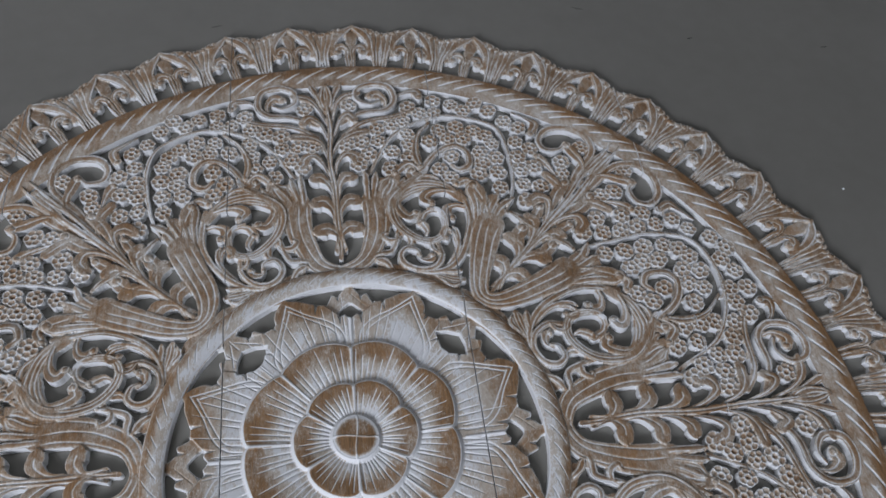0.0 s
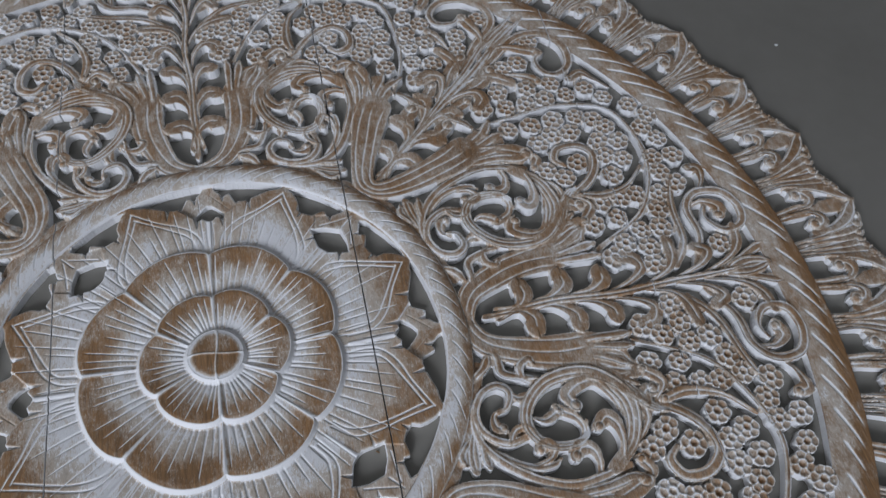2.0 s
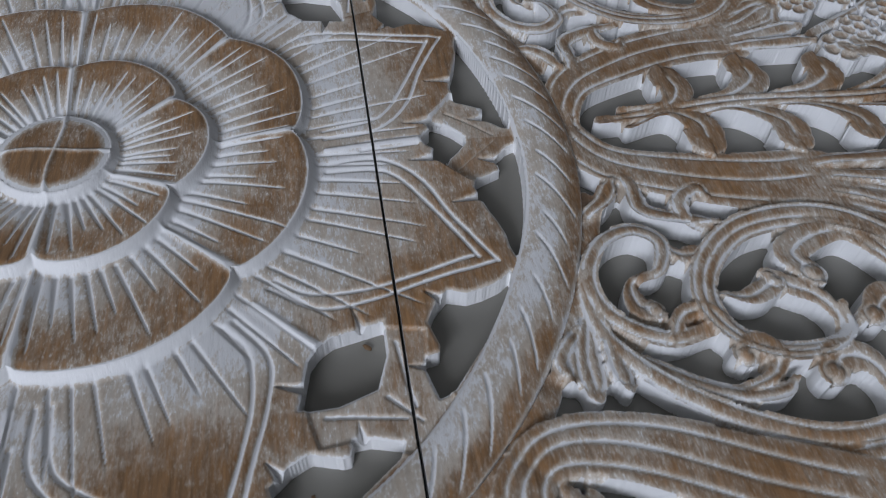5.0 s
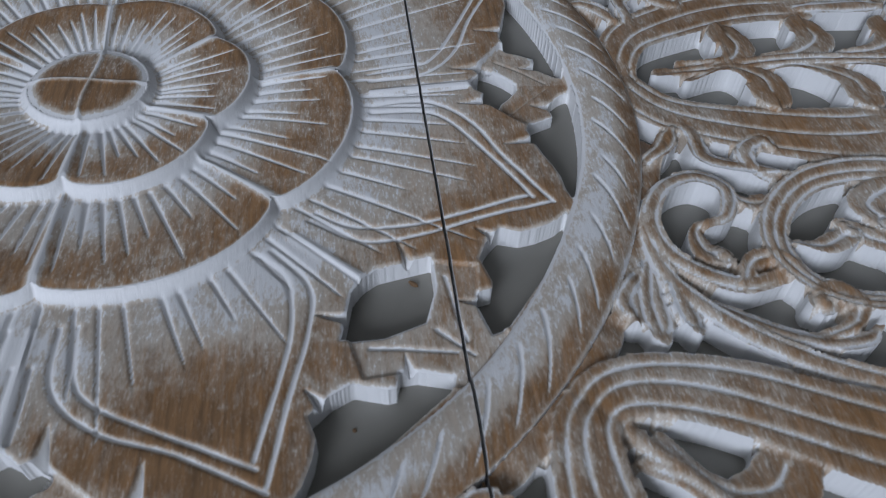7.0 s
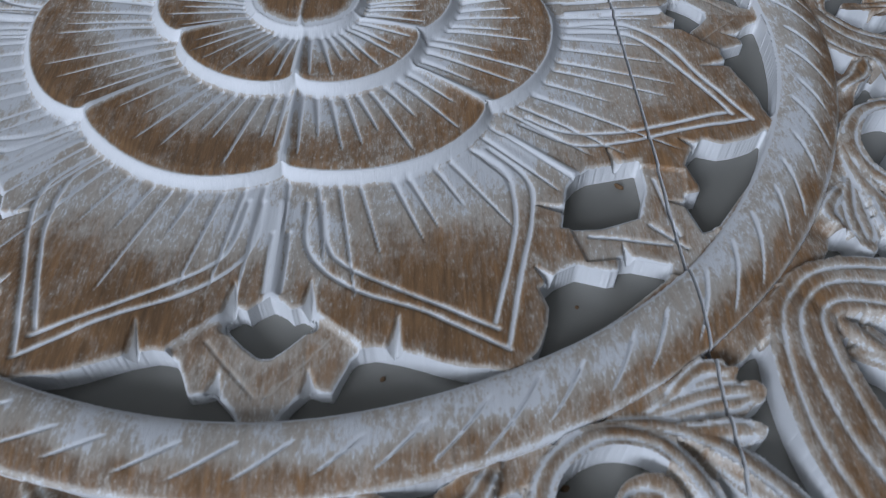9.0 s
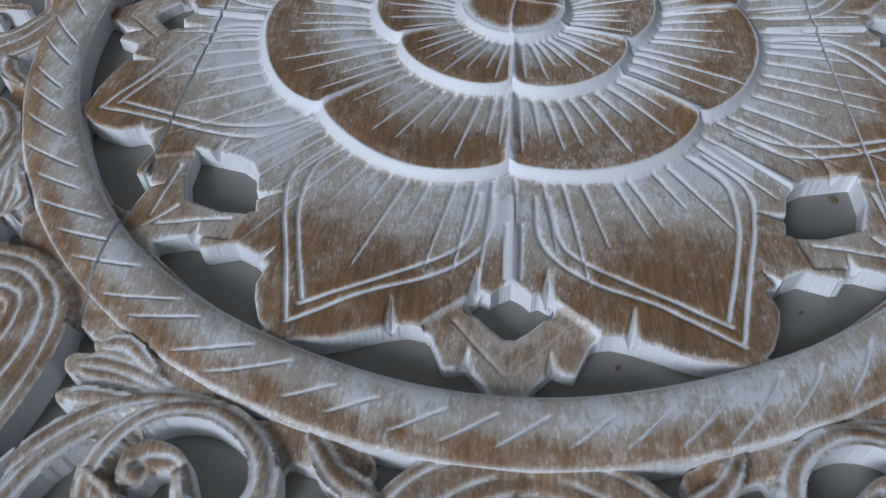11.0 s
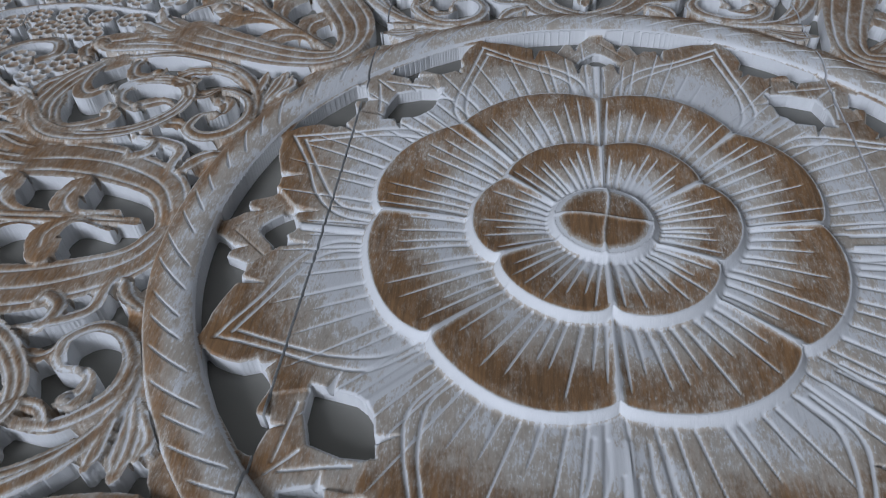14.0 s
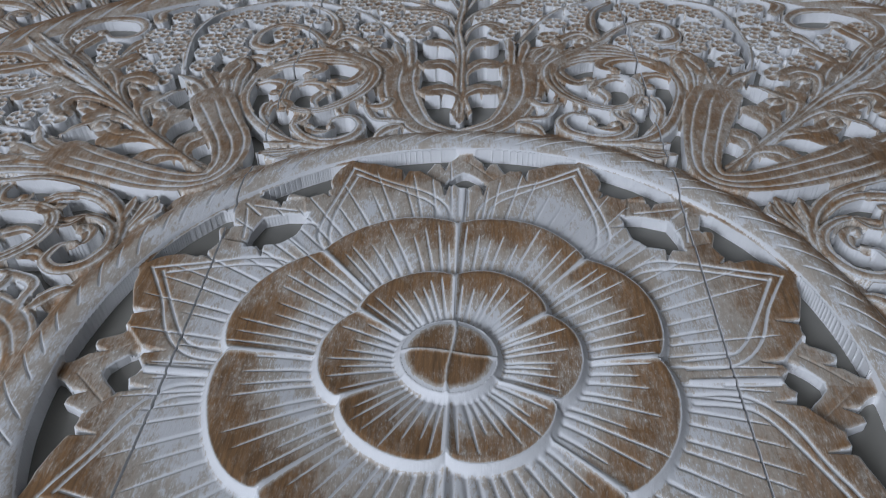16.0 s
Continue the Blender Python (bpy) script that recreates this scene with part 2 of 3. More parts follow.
def blossom(x, y, radius, turn, field=None):
    """A small six-petalled flower with a drilled eye."""
    field = field or BAND
    x, y = x / 100, y / 100
    win, X, Y = field.window((x - radius - 0.005, y - radius - 0.005), (x + radius + 0.005, y + radius + 0.005))
    if win is None:
        return
    r, a = np.hypot(X - x, Y - y), np.arctan2(Y - y, X - x) + turn
    lobe = np.abs(np.cos(3 * a))
    rim = radius * (0.84 + 0.16 * lobe**0.7)
    u = r / rim
    ridge = np.exp(-((r * np.abs(np.arcsin(np.clip(np.cos(3 * a), -1, 1))) / 3 / 0.0007) ** 2))
    h = TOP + 0.0008 * np.exp(-(((u - 0.34) / 0.09) ** 2)) - 0.0034 * np.exp(-((u / 0.24) ** 2)) - 0.0015 * np.exp(-(((u - 0.66) / 0.22) ** 2)) + 0.0016 * ridge * (u > 0.36)
    paint = 0.42 - 0.25 * np.exp(-((u / 0.2) ** 2)) + 0.7 * np.exp(-(((u - 0.35) / 0.08) ** 2)) + 1.0 * ridge * (u > 0.36) + 0.7 * smooth(0.86, 1.0, u)
    out = r - rim
    h = np.where(out > 0, h - 0.0006 * smooth(0, FLANK, out), h)
    field.lay(win, h, np.clip(rim + FLANK - r, -0.004, 1), np.clip(np.where(out > 0, 0.95, paint), 0, 1.1), "blossom")


# stems, leaves and scrolls of one eighth, from the axis of one bud to the axis of the next
carve("bud_arm", ((25.2, -1.0), (25.3, 1.4), (26.7, 3.5), (30.0, 4.8), (33.9, 5.6), (36.6, 5.8)), 1.0, 2.0, 3)
carve("bud_tail", ((34.1, 6.9), (38.0, 9.3), (40.4, 12.8), (42.2, 14.1)), 0.9, 0.4, 3)
carve("bud_arm", ((17.6, 19.8), (19.6, 18.1), (23.2, 18.4), (27.4, 20.1), (30.6, 21.7)), 1.0, 2.0, 3)
carve("leaf_stem", ((18.9, 18.8), (24.0, 23.9), (29.3, 29.0), (34.4, 33.8), (40.6, 39.4), (44.0, 43.0)), 0.38, 0.36, 2)
carve("feather", ((36.0, 4.7), (39.4, 4.8), (41.8, 4.7)), 0.4, 0.5, 2)
carve("feather", ((36.1, 5.3), (39.2, 5.9), (41.5, 6.2)), 0.4, 0.6, 2)
carve("feather", ((35.8, 6.1), (38.5, 7.1), (40.4, 8.3)), 0.4, 0.6, 2)
carve("feather", ((34.8, 6.9), (37.7, 8.5), (40.2, 10.5)), 0.4, 0.6, 2)
carve("feather", ((33.1, 7.4), (36.9, 8.9), (39.3, 11.4), (40.4, 12.8)), 0.5, 0.6, 2)
carve("feather", ((29.2, 21.1), (33.4, 23.4), (34.8, 25.5)), 0.4, 0.6, 2)
carve("feather", ((29.4, 20.7), (33.3, 22.1), (35.9, 23.4)), 0.4, 0.6, 2)
carve("feather", ((29.4, 20.2), (33.4, 20.9), (36.1, 21.5)), 0.4, 0.6, 2)
carve("feather", ((28.8, 19.5), (33.8, 19.9), (36.9, 19.5), (37.9, 20.5)), 0.5, 0.6, 2)
carve("leaf_stem", ((27.1, 0.0), (36.0, 0.0), (48.0, 0.0), (57.0, 0.0)), 0.38, 0.36, 1)
carve("palm_leaf", ((55.5, 0.0), (57.8, 0.3), (60.2, 0.0)), 0.9, 0.8, 3)
carve("volute", ((35.4, 18.2), (38.0, 15.8), (38.7, 12.7), (37.9, 10.3), (36.2, 8.5), (33.8, 7.9), (31.2, 8.5), (29.2, 10.4), (28.4, 12.5), (29.0, 14.2), (30.7, 15.1), (32.7, 15.0), (33.8, 14.1), (33.9, 13.0)), 0.92, 0.41, 3)
carve("volute_leaf", ((37.9, 13.1), (37.2, 11.0), (36.1, 9.2), (34.6, 9.1), (33.2, 10.0), (33.6, 11.2)), 0.44, 0.61, 1)
carve("volute_leaf", ((33.1, 15.0), (33.6, 13.6), (33.2, 12.4), (32.4, 11.8), (31.6, 11.3)), 0.4, 0.41, 1)
carve("volute_leaf", ((29.0, 11.8), (30.2, 12.3), (31.7, 11.6)), 0.32, 0.41, 1)
carve("volute_leaf", ((36.5, 17.8), (37.0, 15.6), (36.8, 13.9), (35.9, 13.0), (35.0, 13.8)), 0.56, 0.57, 1)
carve("volute_leaf", ((33.9, 18.6), (34.1, 17.1), (33.7, 15.9), (32.7, 15.6), (32.0, 16.3)), 0.56, 0.61, 1)
carve("ring_scroll", ((37.0, 18.2), (34.2, 18.8), (31.8, 19.0), (29.6, 18.5), (26.8, 17.1), (24.8, 15.5), (23.6, 13.7), (23.2, 11.7), (23.4, 10.0)), 0.52, 0.41, 2)
carve("ring_scroll", ((24.1, 13.9), (25.9, 15.6), (27.8, 16.5), (29.5, 16.6), (30.3, 16.2)), 0.4, 0.33, 2)
carve("ring_scroll", ((27.5, 16.3), (29.3, 16.0), (30.0, 15.2), (29.5, 14.7), (28.7, 15.0)), 0.4, 0.49, 1)
carve("ring_scroll", ((28.1, 13.5), (25.9, 13.7), (24.0, 12.4), (23.6, 10.4), (24.6, 8.6), (26.2, 8.1), (27.4, 9.0), (27.0, 10.4), (26.0, 10.8)), 0.44, 0.41, 2)
carve("ring_scroll", ((26.3, 10.5), (25.5, 11.0), (25.5, 12.0), (26.1, 12.3)), 0.36, 0.49, 1)
carve("ring_scroll", ((28.8, 14.2), (28.3, 12.8), (27.1, 12.8), (26.2, 13.8)), 0.36, 0.33, 1)
carve("ring_scroll", ((27.2, 8.6), (28.2, 9.7), (29.5, 9.6)), 0.4, 0.41, 1)
carve("ring_leaf", ((26.6, 3.3), (27.0, 5.1), (27.1, 6.8), (28.6, 7.5), (30.6, 7.9)), 0.48, 0.41, 2)
carve("ring_leaf", ((30.1, 8.3), (29.0, 7.6), (29.0, 6.4), (30.0, 5.7), (30.4, 6.3)), 0.36, 0.49, 2)
carve("ring_leaf", ((24.2, 6.8), (25.4, 6.0), (26.1, 4.7)), 0.4, 0.49, 2)
carve("ring_leaf", ((23.2, 11.7), (22.4, 13.9), (22.0, 15.9)), 0.4, 0.78, 3)
carve("ring_leaf", ((23.6, 12.4), (23.4, 14.4), (23.4, 15.7)), 0.32, 0.49, 2)
carve("ring_leaf", ((22.4, 12.8), (21.2, 14.2), (21.3, 15.2)), 0.32, 0.41, 2)
carve("side_leaf", ((38.6, 16.2), (40.0, 14.5), (40.1, 12.8), (40.6, 11.6), (41.5, 11.4)), 0.5, 0.7, 1)
carve("leaflet", ((28.5, 0.7), (30.8, 0.2), (32.1, 1.3), (32.0, 2.6)), 0.35, 0.95, 1)
carve("leaflet", ((32.1, 0.5), (34.8, 0.5), (36.7, 1.7), (36.8, 3.0)), 0.35, 0.95, 1)
carve("leaflet", ((36.1, 0.3), (39.2, 0.7), (40.9, 1.7), (41.1, 2.6)), 0.35, 0.9, 1)
carve("palm_leaf", ((40.3, 0.1), (43.7, 1.0), (45.6, 2.3), (45.2, 3.7), (43.9, 4.1)), 0.4, 0.75, 1)
carve("palm_leaf", ((45.2, 0.1), (48.2, 1.4), (49.5, 3.2), (49.8, 5.4)), 0.4, 0.65, 1)
carve("palm_leaf", ((49.2, 0.3), (52.3, 1.5), (53.6, 2.9), (52.4, 3.9)), 0.4, 0.65, 1)
carve("palm_leaf", ((52.4, 0.3), (55.9, 1.5), (57.7, 3.0), (58.3, 5.2)), 0.4, 0.55, 1)
carve("palm_leaf", ((54.8, 0.3), (58.5, 1.5), (60.7, 2.4)), 0.4, 0.6, 2)
carve("rim_scroll", ((52.0, 1.7), (53.8, 5.3), (54.1, 8.9), (56.1, 10.8), (59.0, 10.4), (60.2, 8.0), (59.4, 5.5), (57.0, 5.0), (55.6, 6.9), (56.2, 8.5)), 0.55, 0.45, 2)
carve("rim_scroll", ((54.6, 9.2), (56.4, 9.4), (57.8, 8.4), (57.4, 7.2)), 0.45, 0.65, 1)
carve("rim_leaf", ((49.7, 2.0), (51.7, 5.2), (52.6, 9.7), (53.6, 12.9)), 0.5, 0.45, 1)
carve("rim_leaf", ((56.4, 10.8), (57.5, 12.5), (57.6, 14.4), (56.4, 14.8)), 0.4, 0.6, 1)
carve("flower_stem", ((41.9, 5.5), (45.9, 7.6), (49.1, 10.1), (51.4, 14.0), (52.2, 18.6), (51.2, 22.9), (49.3, 25.7), (45.9, 26.8), (41.3, 26.9), (35.9, 25.6), (32.7, 24.4)), 0.34, 0.3, 2, 0.0200)
carve("side_scroll", ((37.7, 12.2), (41.9, 13.3), (45.0, 15.7), (46.0, 18.5), (44.3, 20.4), (41.8, 20.4), (41.0, 18.7), (42.1, 17.6)), 0.55, 0.55, 2)
carve("side_leaf", ((51.0, 15.7), (48.4, 13.4), (45.0, 12.5), (42.3, 12.9)), 0.35, 0.45, 1)
carve("side_leaf", ((37.4, 20.6), (38.8, 19.4), (38.2, 17.9)), 0.4, 0.5, 1)
carve("side_leaf", ((31.3, 21.9), (35.1, 21.0), (37.7, 20.0)), 0.45, 0.8, 1)
carve("side_leaf", ((41.4, 12.8), (42.7, 11.1), (41.2, 9.2)), 0.4, 0.5, 1)
carve("rim_scroll", ((35.4, 33.9), (39.1, 36.6), (42.5, 39.5), (46.0, 39.6), (48.0, 37.3), (47.9, 34.1), (46.0, 32.3), (44.0, 32.7), (43.7, 34.9), (45.1, 36.2)), 0.65, 0.45, 2)
carve("rim_scroll", ((36.6, 36.6), (40.1, 37.7), (42.9, 36.8), (44.4, 36.2)), 0.5, 0.65, 1)
carve("rim_leaf", ((38.3, 33.1), (41.2, 32.1), (42.7, 31.1)), 0.4, 0.55, 1)
carve("rim_leaf", ((31.0, 29.5), (32.3, 30.7), (35.1, 32.1), (37.3, 34.0)), 0.45, 0.8, 1)
carve("rim_leaf", ((28.7, 27.9), (30.7, 28.1), (32.8, 29.2)), 0.4, 0.65, 1)
carve("rim_leaf", ((25.7, 25.6), (27.8, 24.8), (29.7, 26.0)), 0.4, 0.85, 1)
carve("rim_leaf", ((37.3, 36.0), (39.9, 39.0), (42.3, 41.7)), 0.6, 0.9, 3)
carve("rim_leaf", ((51.7, 29.0), (50.1, 30.7), (48.8, 32.0), (46.9, 31.1)), 0.4, 0.55, 1)
carve("side_leaf", ((32.6, 25.0), (31.1, 26.3), (29.5, 27.6)), 0.4, 0.6, 2)
carve("leaflet", ((20.6, 19.7), (21.9, 21.6), (23.6, 21.8), (24.5, 20.8)), 0.35, 0.95, 1)
carve("leaflet", ((23.1, 22.3), (25.0, 24.3), (27.2, 24.7), (28.1, 23.9)), 0.35, 0.95, 1)
carve("leaflet", ((25.7, 25.3), (28.2, 27.2), (30.1, 27.7), (30.9, 27.2)), 0.35, 0.9, 1)
carve("palm_leaf", ((28.6, 28.4), (31.6, 30.2), (33.9, 30.6), (34.6, 29.3), (33.9, 28.1)), 0.4, 0.75, 1)
carve("palm_leaf", ((32.0, 31.9), (35.1, 33.1), (37.3, 32.7), (39.0, 31.4)), 0.4, 0.65, 1)
for turn in (1, -1):
    fan = ((33.6, 5.9), (36.4, 6.9), (38.6, 7.8), (40.4, 8.8))
    if turn < 0:
        c = math.sqrt(0.5)
        fan = [(c * (x + y), c * (x - y)) for x, y in fan]
    carve("bud_brush", fan, 1.5, 2.5, 8, 0.0205)
for a0, a1 in ((-1, 8), (12, 20), (24, 33), (36, 46)):
    arc = [(25.5 * math.cos(radians(a)), 25.5 * math.sin(radians(a))) for a in np.linspace(a0, a1, 5)]
    carve("ring_edge", arc, 0.55, 0.55, 0, 0.0185)
FLOWERS = ((54.3, 12.7), (55.3, 16.8), (54.5, 19.6), (54.7, 23.4), (52.8, 25.4), (50.2, 27.3), (50.0, 7.2), (47.6, 4.8), (47.6, 7.2), (43.4, 4.1), (42.3, 8.5), (45.4, 9.1), (44.0, 11.4), (46.7, 11.8), (49.3, 17.0), (49.6, 19.8), (48.6, 22.3), (45.5, 24.7), (42.6, 24.8), (39.7, 24.4), (36.9, 24.0), (47.3, 23.8), (48.5, 29.3), (45.7, 28.5), (42.7, 28.2), (40.1, 27.8), (37.4, 27.6), (34.4, 27.6), (44.2, 30.5), (52.8, 16.8))
for k, (fx, fy) in enumerate(FLOWERS):
    blossom(fx, fy, 0.0138 - 0.0008 * (k % 3), 0.9 * k)



def close_gaps(field, reach):
    """Narrow clefts between neighbours do not go through: they keep a low ground."""
    solid = field.d > 0

    def grown(m):
        out = m.copy()
        for k in range(-reach, reach + 1):
            for j in range(-reach, reach + 1):
                if k * k + j * j <= reach * reach + 1:
                    out |= np.roll(np.roll(m, k, 0), j, 1)
        return out

    closed = ~grown(~grown(solid))
    fresh = closed & ~solid
    owner = field.own.copy()
    for _ in range(reach + 2):
        for k, ax in ((1, 0), (-1, 0), (1, 1), (-1, 1)):
            owner = np.where(owner < 0, np.roll(owner, k, ax), owner)
    field.own = np.where(fresh, owner, field.own)
    field.h = np.where(fresh, 0.0135, field.h)
    field.p = np.where(fresh, 0.75, field.p)
    field.d = np.where(fresh, 0.0006, field.d)


def fill_with_blossoms(field):
    """Blossoms in what room is left between the stems of the outer half."""
    ys, xs = np.mgrid[0 : field.ny, 0 : field.nx]
    X, Y = field.x0 + field.step * xs, field.y0 + field.step * ys
    R, A = np.hypot(X, Y), np.degrees(np.arctan2(Y, X))
    zone = (R > 0.425) & (R < 0.588) & (A > 2.5) & (A < 43.5) & (np.hypot(X - 0.572, Y - 0.078) > 0.030) & (np.hypot(X - 0.458, Y - 0.359) > 0.030)
    for turn in range(60):
        room = np.zeros(field.d.shape, int)
        clear = field.d <= 0
        while clear.any() and room.max() < 26:
            room += clear
            c = clear.copy()
            c[1:-1, 1:-1] &= clear[:-2, 1:-1] & clear[2:, 1:-1] & clear[1:-1, :-2] & clear[1:-1, 2:]
            if room.max() % 2:
                c[1:-1, 1:-1] &= clear[:-2, :-2] & clear[2:, 2:] & clear[:-2, 2:] & clear[2:, :-2]
            clear = c
        room = np.where(zone, room, 0)
        k = int(room.argmax())
        free = room.flat[k] * field.step
        if free < 0.0082:
            break
        blossom(100 * X.flat[k], 100 * Y.flat[k], min(0.0135, free + 0.0036), 0.7 * turn)


fill_with_blossoms(BAND)
close_gaps(BAND, 2)
BAND.spread()

# ---- the rosette ----
RING_IN, RING_OUT = 0.2240, 0.2512
ROPE_IN, ROPE_OUT = 0.602, 0.645
EDGE = 0.757
HUB, HUB_OUTER = (-0.003, 0.013), (-0.008, 0.010)
REPEATS = 44
HEART = Field(-0.005, -0.01, 0.262, 0.200, 0.0006)


def polar(points):
    return [(r * math.cos(radians(a)), r * math.sin(radians(a))) for a, r in points]


def polygon_distance(points, X, Y):
    """Distance from a closed outline, negative inside it."""
    d, inside = np.full(X.shape, 9.0), np.zeros(X.shape, bool)
    for (ax, ay), (bx, by) in zip(points, points[1:] + points[:1]):
        ex, ey = bx - ax, by - ay
        s = np.clip(((X - ax) * ex + (Y - ay) * ey) / (ex * ex + ey * ey), 0, 1)
        d = np.minimum(d, np.hypot(X - ax - s * ex, Y - ay - s * ey))
        cross = (ay > Y) != (by > Y)
        inside ^= cross & (X < ex * (Y - ay) / (ey if abs(ey) > 1e-9 else 1e-9) + ax)
    return np.where(inside, -d, d)


def groove(points, w0, w1, depth, paint=1.25):
    line = spline(polar(points))
    win, X, Y = HEART.window(line.min(0) - 0.006, line.max(0) + 0.006)
    d, side, t = along(line, X, Y)
    w = w0 + (w1 - w0) * t
    g = np.exp(-((d / w) ** 2)) if depth > -0.003 else np.clip(1 - d / (1.3 * w), 0, 1) * (0.25 + 0.75 * t)
    HEART.h[win] += depth * g
    HEART.p[win] = np.maximum(HEART.p[win], paint * np.exp(-((d / (1.25 * (w0 + (w1 - w0) * t))) ** 4)))


# petals round the rosette: relief is added to their plain rise, openings are cut through
HEART.p[:] = 0
win, X, Y = HEART.window((-1, -1), (1, 1))
solid = np.full(X.shape, 0.02)
for opening in (
    ((0, 0.1760), (1.4, 0.1785), (2.4, 0.1818), (3.4, 0.1805), (5.0, 0.1842), (3.9, 0.1893), (2.3, 0.1945), (0.6, 0.1988), (-0.6, 0.1988), (-2.3, 0.1945), (-3.9, 0.1893), (-5.0, 0.1842), (-3.4, 0.1805), (-2.4, 0.1818), (-1.4, 0.1785)),
    ((9.2, 0.2005), (10.8, 0.2005), (12.8, 0.2035), (14.8, 0.2078), (16.6, 0.2125), (18.4, 0.2168), (20.2, 0.2195), (21.7, 0.2235), (21.8, 0.2262), (12.0, 0.2255), (6.0, 0.2255), (2.6, 0.2255), (1.2, 0.2270), (2.0, 0.2200), (3.4, 0.2145), (4.3, 0.2115), (5.3, 0.2132), (6.4, 0.2140), (7.4, 0.2075), (8.4, 0.2020)),
    ((23.8, 0.2225), (25.4, 0.2192), (27.2, 0.2130), (28.5, 0.2070), (29.0, 0.1985), (31.8, 0.1965), (34.4, 0.1975), (36.5, 0.2070), (37.3, 0.2085), (38.6, 0.2045), (40.0, 0.2080), (42.0, 0.2190), (40.5, 0.2225), (33.0, 0.2235), (27.0, 0.2240)),
    ((36.8, 0.1805), (39.2, 0.1742), (42.5, 0.1668), (45.0, 0.1655), (47.5, 0.1668), (50.8, 0.1742), (53.2, 0.1805), (49.5, 0.1900), (45.0, 0.1968), (40.5, 0.1900)),
):
    solid = np.minimum(solid, polygon_distance(polar(opening), X, Y))
HEART.d[:] = solid
groove(((4.0, 0.128), (3.8, 0.150), (6.0, 0.164), (10.4, 0.177), (16.9, 0.192), (22.8, 0.216)), 0.00105, 0.0009, -0.0013)
groove(((6.7, 0.128), (6.8, 0.151), (8.8, 0.163), (14.3, 0.178), (22.8, 0.207)), 0.00105, 0.0009, -0.0013)
groove(((38.0, 0.127), (37.7, 0.145), (33.6, 0.164), (28.7, 0.181), (22.9, 0.204)), 0.00105, 0.0009, -0.0013)
groove(((40.3, 0.128), (39.4, 0.153), (34.7, 0.170), (28.3, 0.190), (23.0, 0.214)), 0.00105, 0.0009, -0.0013)
groove(((0, 0.128), (0, 0.150), (0, 0.176)), 0.0016, 0.0022, 0.0012)
groove(((1.2, 0.145), (1.2, 0.160), (1.0, 0.174)), 0.0007, 0.0007, -0.0012)
groove(((45, 0.128), (45, 0.148), (45, 0.164)), 0.0018, 0.0022, 0.0012)
groove(((4.7, 0.1685), (4.5, 0.176), (4.3, 0.186)), 0.0002, 0.0030, -0.011)
groove(((13.9, 0.1900), (12.9, 0.200), (11.8, 0.2105)), 0.0002, 0.0034, -0.012)
groove(((30.2, 0.1895), (30.5, 0.196), (30.8, 0.204)), 0.0002, 0.0028, -0.011)
groove(((40.6, 0.2000), (39.6, 0.206), (38.6, 0.213)), 0.0002, 0.0026, -0.010)
groove(((36.9, 0.1650), (38.6, 0.172), (40.6, 0.179)), 0.0002, 0.0028, -0.011)
groove(((4.2, 0.2035), (4.25, 0.208), (4.3, 0.2125)), 0.0002, 0.0024, -0.009)
groove(((6.4, 0.1930), (3.4, 0.2030), (0.5, 0.2140)), 0.0005, 0.0004, -0.0010, 0.8)
groove(((38.5, 0.190), (42.0, 0.203), (44.2, 0.2135)), 0.0008, 0.0006, -0.0014)
groove(((45, 0.202), (45, 0.210), (45, 0.219)), 0.0010, 0.0006, -0.0014)

# the calyx between two petals lies lower than they do
for drop, wash, calyx in (
    (0.0042, 1.0, ((4.9, 0.1825), (9.4, 0.1990), (8.6, 0.2060), (6.0, 0.2220), (2.0, 0.2300), (-2.0, 0.2300), (-6.0, 0.2220), (-8.6, 0.2060), (-9.4, 0.1990), (-4.9, 0.1825), (0.0, 0.1830))),
    (0.0016, 0.5, ((37.6, 0.1815), (35.4, 0.1985), (38.6, 0.2050), (41.5, 0.2250), (48.5, 0.2250), (51.4, 0.2050), (54.6, 0.1985), (52.4, 0.1815), (45.0, 0.1800))),
):
    deep = polygon_distance(polar(calyx), X, Y)
    HEART.h -= drop * smooth(0.0005, -0.0005, deep)
    HEART.p[:] = np.maximum(HEART.p, 0.50 * smooth(0.0, -0.0010, deep))
    HEART.p[:] = np.maximum(HEART.p, wash * smooth(-0.0008, -0.0002, deep) * smooth(0.0010, 0.0004, deep))


def lobes(a, count, start, near, far):
    return near + (far - near) * np.abs(np.sin(count / 2 * (a - start))) ** 0.55


def cut_lines(r, a, count, start, stop, reach, width, seed, jitter=0.25):
    """Cut lines that run out from start; each has a length of its own."""
    rng = np.random.default_rng(seed)
    turn, length = rng.uniform(-jitter, jitter, count), rng.uniform(reach[0], reach[1], count)
    lean = rng.uniform(-0.12, 0.12, count)
    f = (a / (2 * math.pi) * count) % count
    best = np.zeros(r.shape)
    for off in (-1, 0, 1):
        k = (np.floor(f) + off).astype(int) % count
        centre = np.floor(f) + off + 0.5 + turn[k]
        run = (r - start) / (stop - start)
        gap = (f - centre - lean[k] * run) * 2 * math.pi / count * r
        w = width * (1.15 - 0.75 * np.clip(run / length[k], 0, 1))
        best = np.maximum(best, np.exp(-((gap / w) ** 2)) * smooth(0, 0.08, run + 0.04) * smooth(0, 0.12, length[k] - run + 0.06))
    return best


